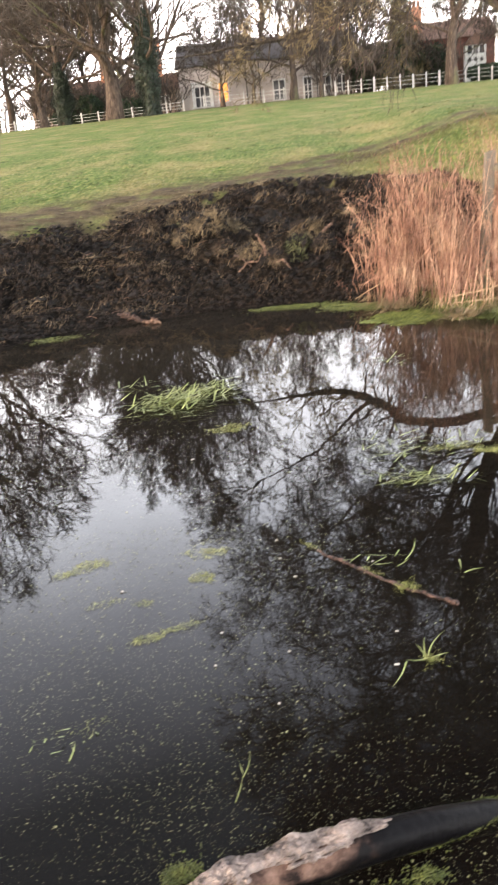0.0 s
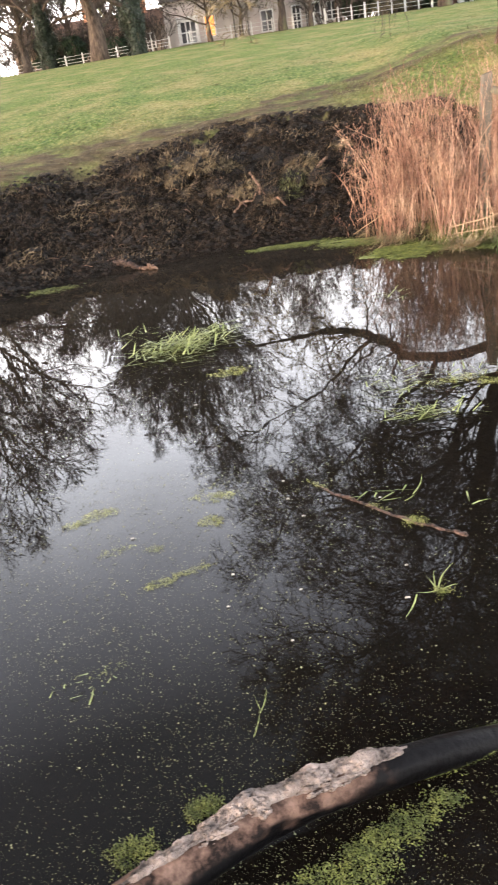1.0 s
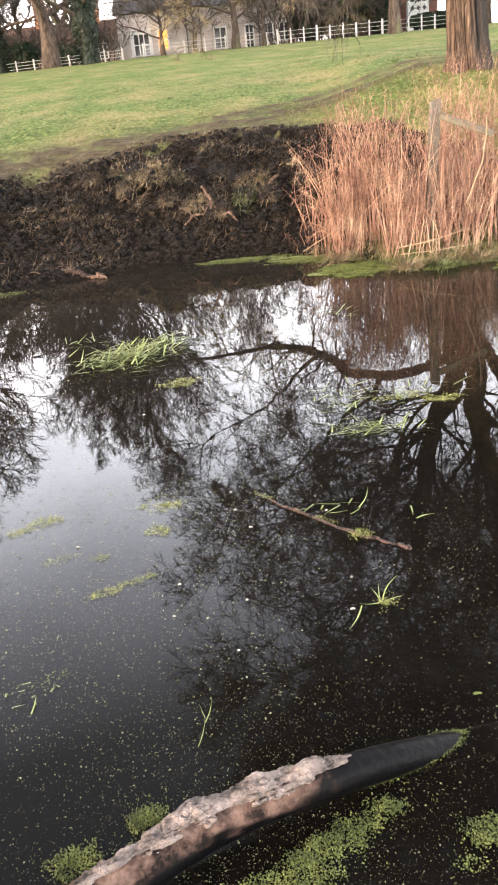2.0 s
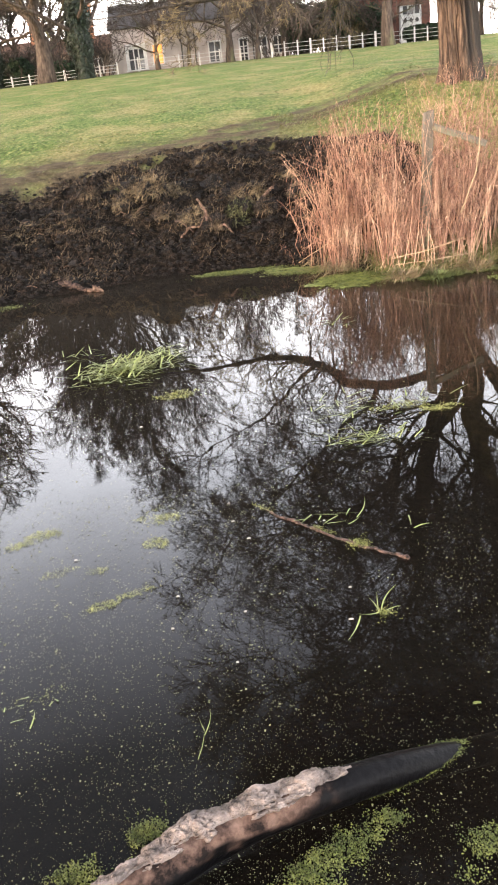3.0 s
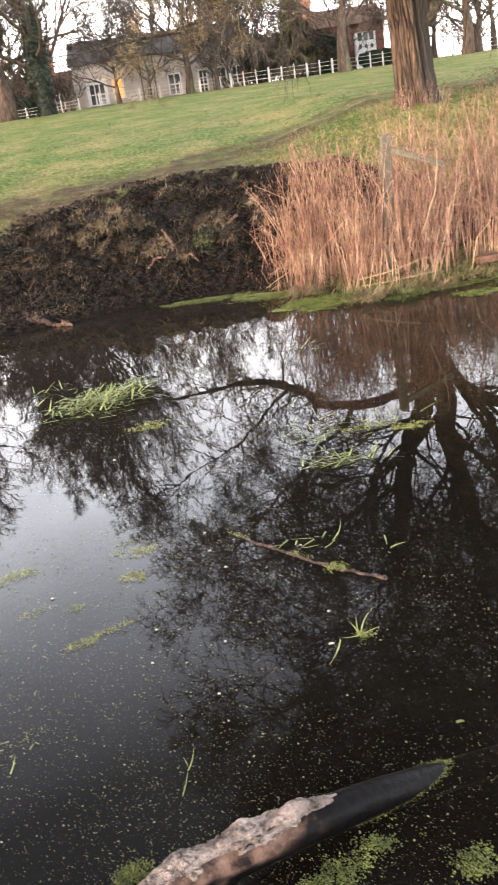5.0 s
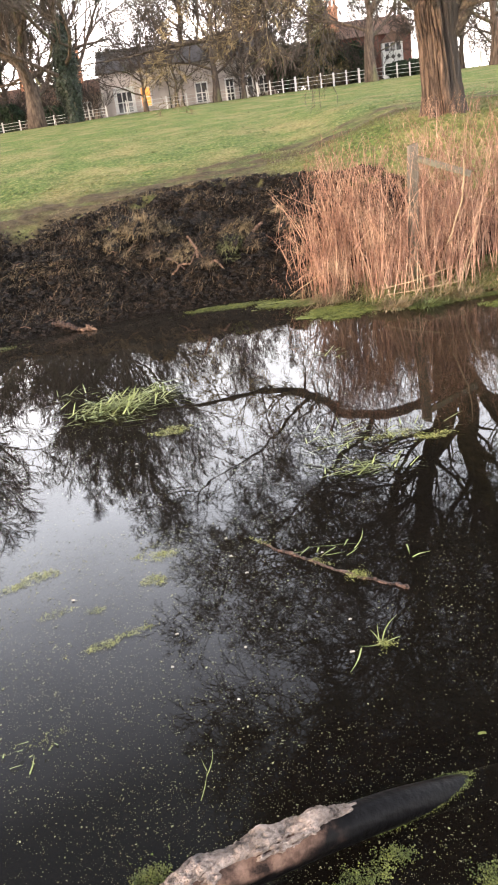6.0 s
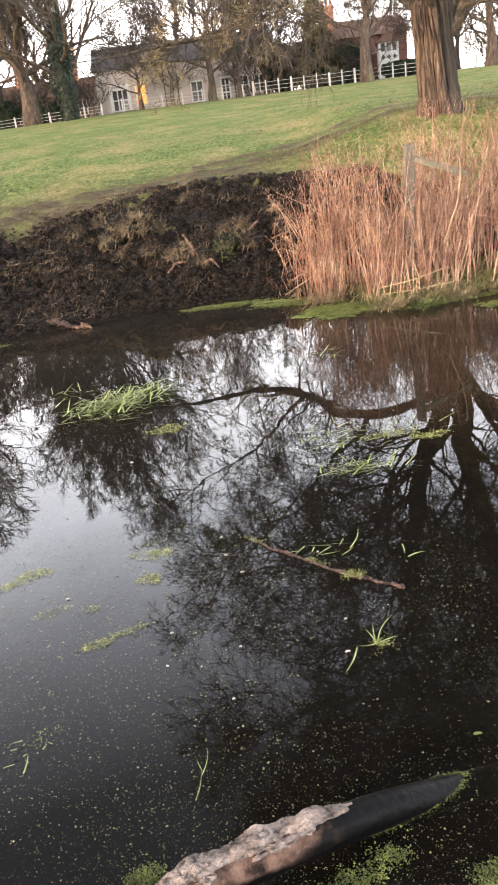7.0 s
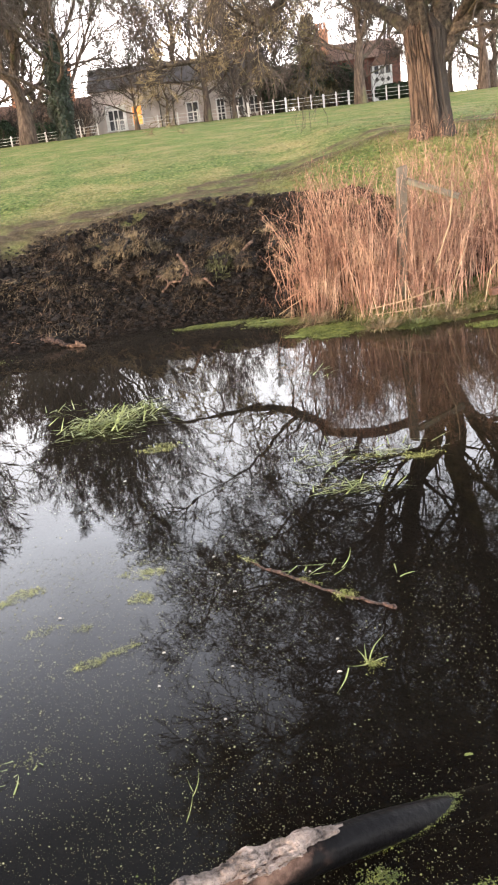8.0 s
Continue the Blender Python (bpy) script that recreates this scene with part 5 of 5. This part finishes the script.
# ---- on the water ----
def weed_patch(label, cx, cy, length, width, angle, n, size=0.005, height=0.006, mat=WEED, group="duckweed patches", name="duckweed_patch", seed=0):
    """A raft of many small floating leaves with a ragged outline."""
    a = Acc()
    ca, sa = math.cos(angle), math.sin(angle)
    made = 0
    n = n * (0.55 if 2.2 < cy < 7 else 0.9 if cy > 2.2 else 0.5)
    size = size * (0.75 if cy > 2.2 else 0.95)
    tilt = 0.3 if cy > 2.2 else 0.8
    tries = 0
    while made < n and tries < 40 * n:
        tries += 1
        u, v = 2.6 * rng.random() - 1.3, 2.6 * rng.random() - 1.3
        x, y = u * length / 2, v * width / 2
        k = noise.fractal(Vector((x * 16 + seed * 7.3, y * 16 + seed, 0.4)), 0.9, 2.0, 4)
        if rng.random() > float(smooth01(0.25, -0.45, u * u + v * v - 0.62 - 0.9 * k)) and rng.random() > 0.012:
            continue
        for _ in range(3):
            q = 1.5 * size
            a.leaf((cx + x * ca - y * sa + q * rng.normal(), cy + x * sa + y * ca + q * rng.normal(), 0.002 + height * rng.random()), size * (0.3 + 0.45 * rng.random()), (tilt * rng.normal(), tilt * rng.normal(), 1))
        made += 1
    # rafts in the middle distance take the brightened copy
    return thing(name, a, PALEWEED if 2.2 < cy < 7 else mat, label, "duckweed", group, "stuff")


G = "patch of yellow-green duckweed floating on the pond"
weed_patch(G, -1.16, 3.78, 0.42, 0.13, 0.5, 700, 0.006, seed=1)
weed_patch(G, -0.55, 3.88, 0.24, 0.20, 0.2, 520, 0.006, seed=2)
weed_patch(G, -0.55, 3.62, 0.15, 0.13, 0.1, 320, 0.006, seed=3)
weed_patch(G, -0.70, 3.13, 0.36, 0.09, 0.42, 620, 0.005, seed=4)
weed_patch(G, -0.54, 5.78, 0.30, 0.22, 0.3, 520, 0.009, seed=5)
weed_patch(G, -0.98, 3.42, 0.22, 0.08, 0.5, 160, 0.005, seed=6)
weed_patch(G, -0.80, 3.40, 0.16, 0.07, 0.4, 120, 0.005, seed=7)
weed_patch(G, 1.18, 5.02, 0.30, 0.16, 0.0, 420, 0.009, seed=8)
weed_patch(G, 0.95, 5.12, 0.5, 0.16, 0.1, 300, 0.009, seed=9)
weed_patch(G, -0.9, 2.55, 0.25, 0.12, 0.4, 60, 0.005, seed=17)
N = "clump of green duckweed floating beside the log"
weed_patch(N, -0.44, 1.87, 0.13, 0.14, 0.4, 800, 0.0055, 0.012, seed=10)
weed_patch(N, -0.63, 1.72, 0.20, 0.14, 0.4, 900, 0.0055, 0.012, seed=11)
weed_patch(N, 0.14, 1.735, 0.46, 0.13, 0.56, 1900, 0.0055, 0.012, seed=12)
weed_patch(N, -0.08, 1.575, 0.45, 0.18, 0.45, 2200, 0.0055, 0.012, seed=13)
weed_patch(N, 0.52, 1.72, 0.13, 0.12, 0.2, 600, 0.0055, 0.012, seed=14)
weed_patch(N, 0.44, 1.62, 0.14, 0.07, 0.2, 90, 0.0055, 0.010, seed=15)
M = "mat of yellow-green duckweed along the far bank"
weed_patch(M, 1.25, 8.95, 1.0, 0.75, 0.1, 3200, 0.016, 0.012, seed=20)
weed_patch(M, 0.75, 9.65, 0.9, 0.35, -0.2, 1500, 0.016, 0.010, seed=21)
weed_patch(M, 0.05, 10.0, 1.3, 0.28, 0.05, 1500, 0.016, 0.010, seed=22)
weed_patch(M, 2.3, 8.75, 1.5, 0.25, 0.15, 1500, 0.016, 0.010, seed=23)
weed_patch(M, 2.75, 8.35, 0.5, 0.35, 0.2, 700, 0.016, 0.010, seed=24)
weed_patch(M, 3.4, 8.7, 0.9, 0.35, 0.15, 900, 0.016, 0.010, seed=25)
weed_patch(M, -2.75, 9.3, 0.7, 0.3, 0.3, 500, 0.012, 0.010, seed=26)

def weed_film(cx, cy, length, width, seed):
    """A thin closed film of duckweed with a ragged rim and holes."""
    a, cell, ids = Acc(), 0.018, {}

    def inside(i, j):
        u, v = i * cell / (length / 2), j * cell / (width / 2)
        k = noise.fractal(Vector((i * cell * 2.6 + seed * 5.1, j * cell * 4.5, seed)), 1.0, 2.0, 4)
        return u * u + v * v < 0.50 + 1.1 * k and noise.noise(Vector((i * cell * 3.5, j * cell * 11, seed + 3))) < 0.28

    def vert(i, j):
        if (i, j) not in ids:
            ids[i, j] = len(a.v)
            a.v.append((cx + i * cell + 0.006 * rng.normal(), cy + j * cell + 0.006 * rng.normal(), 0.004 + 0.002 * rng.random()))
        return ids[i, j]

    for i in range(int(-length / cell), int(length / cell)):
        for j in range(int(-width / cell), int(width / cell)):
            if inside(i, j):
                a.f.append((vert(i, j), vert(i + 1, j), vert(i + 1, j + 1), vert(i, j + 1)))
    thing("duckweed_film", a, WEED, "olive film of duckweed along the far bank", "duckweed", "duckweed patches", "stuff")


weed_film(1.2, 9.0, 1.15, 0.95, 3)
weed_film(0.6, 9.75, 1.1, 0.38, 4)
weed_film(2.6, 8.85, 1.6, 0.26, 5)
weed_film(-0.1, 10.05, 1.0, 0.2, 6)
weed_film(2.85, 8.35, 0.55, 0.3, 7)
specks = Acc()
for _ in range(76000):
    y = 1.4 + 4.9 * rng.random() ** 1.35
    x = (0.5 + y * 0.36) * (2 * rng.random() - 1)
    k = noise.fractal(Vector((x * 1.1 + 4, y * 1.1, 0.7)), 1.0, 2.0, 3)
    if rng.random() > 0.62 + 0.8 * k - 0.36 * float(smooth01(0.0, 0.8, x)) - 0.12 * (y < 1.9) + 0.3 * float(smooth01(0.1, -0.6, x)) or y > 4.2 and rng.random() < 0.75:
        continue
    far = 0.9 + 0.22 * max(0, y - 1.6)
    specks.leaf((x, y, 0.0025), far * (0.0008 + 0.0019 * rng.random() ** 3 + (0.0026 if rng.random() < 0.035 else 0)), (0.15 * rng.normal(), 0.15 * rng.normal(), 1), 5, 0.65)
thing("duckweed_specks", specks, SPECK, "scattered pale duckweed specks on dark water", "duckweed", kind="stuff")

# floating grass
def floating(label, x, y, n, sx, sy, length, width=0.007, lift=0.3, mat=FRESH, name="floating_grass"):
    a = Acc()
    for _ in range(n):
        px, py = x + sx * rng.normal() * 0.5, y + sy * rng.normal() * 0.5
        an = rng.random() * 6.283
        a.blade((px, py, 0.004 + 0.02 * rng.random()), unit(np.array([math.cos(an), math.sin(an) * 0.6, lift * rng.random()])), length * (0.5 + 0.9 * rng.random()), width * (0.7 + 0.6 * rng.random()), 0.12 * rng.random(), 3)
    return thing(name, a, mat, label, "grass", "floating grass", "stuff")


floating("raft of bright green grass floating on the pond", -1.0, 6.52, 430, 0.32, 0.30, 0.15, 0.012, 0.34)
floating("trailing end of floating green grass", -0.72, 6.82, 70, 0.2, 0.18, 0.18, 0.011, 0.2)
floating("few green grass blades floating on the pond", -1.42, 7.05, 14, 0.2, 0.10, 0.15, 0.010, 0.2)
floating("few green grass blades floating on the pond", 0.55, 5.1, 46, 0.16, 0.25, 0.15, 0.008, 0.15)
floating("few green grass blades floating on the pond", 0.95, 5.15, 40, 0.25, 0.12, 0.15, 0.008, 0.25)
floating("pale green grass blades floating on the pond", 0.72, 4.62, 70, 0.25, 0.1, 0.15, 0.008, 0.2)
floating("pale grass blades floating near reeds", 0.85, 7.3, 20, 0.12, 0.2, 0.16, 0.009, 0.2)
floating("few yellow-green blades floating on the pond", -0.93, 2.48, 12, 0.14, 0.06, 0.035, 0.005, 0.3)
floating("few yellow-green blades floating on the pond", 0.28, 3.72, 7, 0.14, 0.05, 0.10, 0.007, 0.3)


def blades(label, specs, name="floating_plant"):
    a = Acc()
    for (x0, y0, z0), (x1, y1, z1), wd in specs:
        p, q = Vector((x0, y0, z0)), Vector((x1, y1, z1))
        side = Vector((y0 - y1, x1 - x0, 0)).normalized()
        bow, b = (q - p).length * 0.06 * rng.normal(), len(a.v)
        for i in range(7):
            t = i / 6
            c = p.lerp(q, t) + side * bow * math.sin(math.pi * t)
            w_ = side * wd * 0.25 * (0.5 + 0.5 * math.sin(math.pi * min(1, t + 0.25))) * (1 - 0.8 * t ** 4)
            a.v += [tuple(c - w_), tuple(c + w_)]
        a.f += [(b + 2 * i, b + 2 * i + 1, b + 2 * i + 3, b + 2 * i + 2) for i in range(6)]
    return thing(name, a, FRESH, label, "plant", "floating grass")


blades("sprig of bright green leaves standing in water", [((0.43, 2.86, 0.0), (0.33, 2.83, 0.02), 0.012), ((0.34, 2.83, 0.01), (0.27, 2.68, 0.01), 0.012), ((0.43, 2.87, 0.0), (0.52, 3.0, 0.03), 0.011), ((0.42, 2.86, 0.0), (0.39, 2.92, 0.03), 0.012), ((0.42, 2.88, 0.0), (0.43, 2.97, 0.02), 0.009), ((0.44, 2.86, 0.0), (0.51, 2.86, 0.02), 0.010)])
weed_patch("small yellow-green weed at the foot of the sprig", 0.445, 2.84, 0.10, 0.10, 0.3, 220, 0.005, 0.012, seed=30)
blades("pale leaf blade floating on the pond", [((0.70, 3.63, 0.004), (0.69, 3.52, 0.01), 0.012), ((0.70, 3.5, 0.004), (0.79, 3.52, 0.01), 0.016)])
blades("pale leaf blade floating on the pond", [((0.40, 3.60, 0.004), (0.47, 3.66, 0.01), 0.010), ((0.45, 3.66, 0.004), (0.52, 3.84, 0.02), 0.010)])
blades("pale leaf blade floating on the pond", [((0.30, 3.63, 0.004), (0.40, 3.63, 0.01), 0.010)])
blades("thin green shoot floating on the pond", [((-0.30, 2.14, 0.003), (-0.28, 2.26, 0.01), 0.005), ((-0.28, 2.25, 0.003), (-0.26, 2.36, 0.01), 0.005), ((-0.28, 2.27, 0.003), (-0.30, 2.33, 0.008), 0.004)])
blades("small yellow-green blade floating on the pond", [((-0.90, 2.37, 0.003), (-0.90, 2.46, 0.008), 0.012)])


def fallen_leaf(label, x, y, r0, mat):
    a = Acc()
    n = 9
    for i in range(n):
        t = i / (n - 1)
        wd = r0 * (0.30 + 0.12 * math.sin(9 * t)) * math.sin(math.pi * min(1, t * 1.05 + 0.02)) + 0.001
        zc = 0.002 + 0.002 * math.sin(3 * t)
        a.v += [(x + r0 * (2 * t - 1), y - wd, zc + 0.003), (x + r0 * (2 * t - 1), y, zc), (x + r0 * (2 * t - 1), y + wd, zc + 0.005)]
    for i in range(n - 1):
        b = 3 * i
        a.f += [(b, b + 3, b + 4, b + 1), (b + 1, b + 4, b + 5, b + 2)]
    ob = thing("fallen_leaf", a, mat, label, "leaf", "fallen leaves")
    so = ob.modifiers.new("thick", "SOLIDIFY")
    so.thickness = 0.0015
    return ob


for x, y, r0 in [(0.302, 2.82, 0.02), (-0.086, 3.56, 0.017), (-0.41, 3.115, 0.014), (-0.16, 3.75, 0.013), (-0.18, 3.95, 0.013), (0.29, 3.66, 0.012), (0.33, 3.05, 0.012), (-0.92, 3.52, 0.016), (-0.42, 2.88, 0.012), (-0.16, 2.62, 0.011), (-0.12, 2.95, 0.010), (-0.75, 5.2, 0.02)]:
    fallen_leaf("small pale leaf floating on dark water", x, y, r0 * 0.5, PALELEAF)
fallen_leaf("curled yellow-green leaf floating near the log", 0.65, 2.27, 0.014, WEED)

stick("floating_stick", "reddish brown stick floating with green weed on it", [(-0.02, 3.9, -0.006), (0.07, 3.755, 0.003), (0.15, 3.68, 0.002), (0.25, 3.565, 0.003), (0.41, 3.40, 0.002), (0.52, 3.32, 0.003), (0.62, 3.235, 0.005)], [0.004, 0.007, 0.009, 0.007, 0.009, 0.007, 0.010], STICK, lumps=1.1)
weed_patch("green weed caught on the floating stick", 0.42, 3.385, 0.11, 0.10, 0.3, 320, 0.006, 0.03, seed=31)
weed_patch("thin green weed along the floating stick", 0.28, 3.55, 0.16, 0.03, -0.8, 120, 0.005, 0.02, seed=32)
weed_patch("thin green weed along the floating stick", 0.0, 3.86, 0.20, 0.03, -0.9, 120, 0.005, 0.01, seed=33)


# ---- log ----
LOG = np.array([(-1.55, 0.66, 0.16), (-1.2, 0.98, 0.13), (-0.8, 1.32, 0.11), (-0.5, 1.56, 0.108), (-0.26, 1.722, 0.104), (0.05, 1.856, 0.091), (0.3, 1.982, 0.029), (0.55, 2.10, -0.052), (0.9, 2.27, -0.16)])
LOG_R = [0.072, 0.07, 0.066, 0.063, 0.060, 0.055, 0.053, 0.049, 0.044]


def log_line(s):
    i = range(len(LOG))
    return np.array([np.interp(s, i, LOG[:, c]) for c in range(3)]), float(np.interp(s, i, LOG_R))


def build_log():
    log = holder("log", (0, 0, 0), "fallen log with peeling grey bark, half sunk in the pond", "log")
    k, n = 260, 48
    ss = np.linspace(0, len(LOG) - 1, k)
    line = np.array([log_line(s)[0] for s in ss])
    for _ in range(60):
        line[1:-1] = (line[:-2] + 2 * line[1:-1] + line[2:]) / 4
    d = np.gradient(line, axis=0)
    d /= np.linalg.norm(d, axis=1)[:, None]
    side = np.cross(d, (0, 0, 1.0))
    side /= np.linalg.norm(side, axis=1)[:, None]
    above = np.cross(side, d)
    wood, crust, soaked_shaded = Acc(), Acc(), []
    split = int(k * 0.66)

    def skin(i, a, extra=0.0):
        r = log_line(ss[i])[1]
        p = line[i]
        q = noise.fractal(Vector((p[0] * 5, math.cos(a) * 1.2, math.sin(a) * 1.2)), 1.0, 2.0, 4)
        rr = r * (1 + 0.10 * q * (1 - smooth01(0.0, 0.3, p[0]))) + extra
        return (p + side[i] * math.cos(a) * rr + above[i] * math.sin(a) * rr).tolist()

    for i in range(k):
        for j in range(n):
            a = j * 2 * math.pi / n
            wood.v.append(skin(i, a))
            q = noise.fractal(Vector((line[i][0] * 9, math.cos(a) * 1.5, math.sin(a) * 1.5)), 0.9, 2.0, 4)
            # the wet end is black; the underside has its shade put into the colour
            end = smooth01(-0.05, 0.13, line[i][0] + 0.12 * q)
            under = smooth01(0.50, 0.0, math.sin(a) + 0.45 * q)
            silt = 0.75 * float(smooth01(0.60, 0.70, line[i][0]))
            soaked_shaded.append(float(max(end, under)) * (1 - silt))
    for i in range(k - 1):
        for j in range(n):
            j2 = (j + 1) % n
            wood.f.append((i * n + j, i * n + j2, (i + 1) * n + j2, (i + 1) * n + j))
    wood.f.append(tuple(range((k - 1) * n, k * n)))
    wood.f.append(tuple(range(n - 1, -1, -1)))
    number(part("wood", wood, LOGWOOD, log, "bare pinkish brown wood, black where wet and where shade is painted beneath", smooth=True), "soaked_shaded", soaked_shaded)
    # peeling bark: a lumpy crust along the top, thinning out into the wood at its rim
    grid, nn = {}, 150
    kk = 640
    fine = np.linspace(0, k - 1.001, kk)
    for i in range(kk):
        i_ = int(fine[i])
        x = float(np.interp(fine[i], range(k), line[:, 0]))
        if not -0.95 < x < 0.24:
            continue
        bumps = sum(math.exp(-((x - c_) / (0.07 if x < c_ else 0.03)) ** 2) for c_ in (-0.265, -0.092, 0.054))
        for j in range(nn):
            a = 0.2 + 2.9 * j / (nn - 1)
            q = noise.fractal(Vector((x * 11, a * 1.5, 2.0)), 0.8, 2.0, 5)
            q2 = noise.fractal(Vector((x * 34, a * 2.8, 6.0)), 0.8, 2.0, 4)
            m = 0.62 + 0.55 * q + 0.10 * q2 - abs(a - 1.72) - max(0, x - 0.105) * 7.5 - max(0, -0.36 - x) * 2.2
            if m < -0.12:
                continue
            vein = max(0.0, 1 - abs(noise.fractal(Vector((x * 13, a * 2.2, 11)), 1.0, 2.0, 3)) * 9)
            thick = 0.008 + 0.007 * q + 0.005 * q2 + 0.020 * bumps * math.exp(-((a - 1.95) / 0.5) ** 2) - 0.010 * vein
            e = -0.008 + (max(0.003, thick) + 0.008) * float(smooth01(-0.10, 0.16, m))
            grid[i, j] = len(crust.v)
            p0, p1 = np.array(skin(i_, a, e)), np.array(skin(i_ + 1, a, e))
            crust.v.append((p0 + (p1 - p0) * (fine[i] - i_)).tolist())
    for (i, j) in list(grid):
        if (i + 1, j) in grid and (i, j + 1) in grid and (i + 1, j + 1) in grid:
            crust.f.append((grid[i, j], grid[i + 1, j], grid[i + 1, j + 1], grid[i, j + 1]))
    part("bark", crust, CRUST, log, "pale grey peeling bark crust", smooth=True)
    # where the wet wood meets the water
    wet = []
    for i in range(split - 14, k, 2):
        for j in range(200):
            a = j * 2 * math.pi / 200
            p = skin(i, a)
            if abs(p[2]) < 0.0025:
                wet.append(p)
    return wet


wet_edge = build_log()
# line of duckweed caught round the log's waterline
rim = Acc()
for _ in range(1200):
    x, y, z = wet_edge[int(rng.random() * len(wet_edge))]
    thick = 0.0022 if y < np.interp(x, [0.0, 0.6], [1.83, 2.1]) else 0.0018
    rim.leaf((x + 0.010 * rng.normal(), y - 0.002 + 0.0045 * rng.normal() + thick * rng.normal(), 0.002 + 0.004 * rng.random()), 0.0011 + 0.0014 * rng.random(), (0.4 * rng.normal(), 0.4 * rng.normal(), 1))
thing("duckweed_line", rim, WEED, "thin line of duckweed caught round the sunken log", "duckweed", kind="stuff")
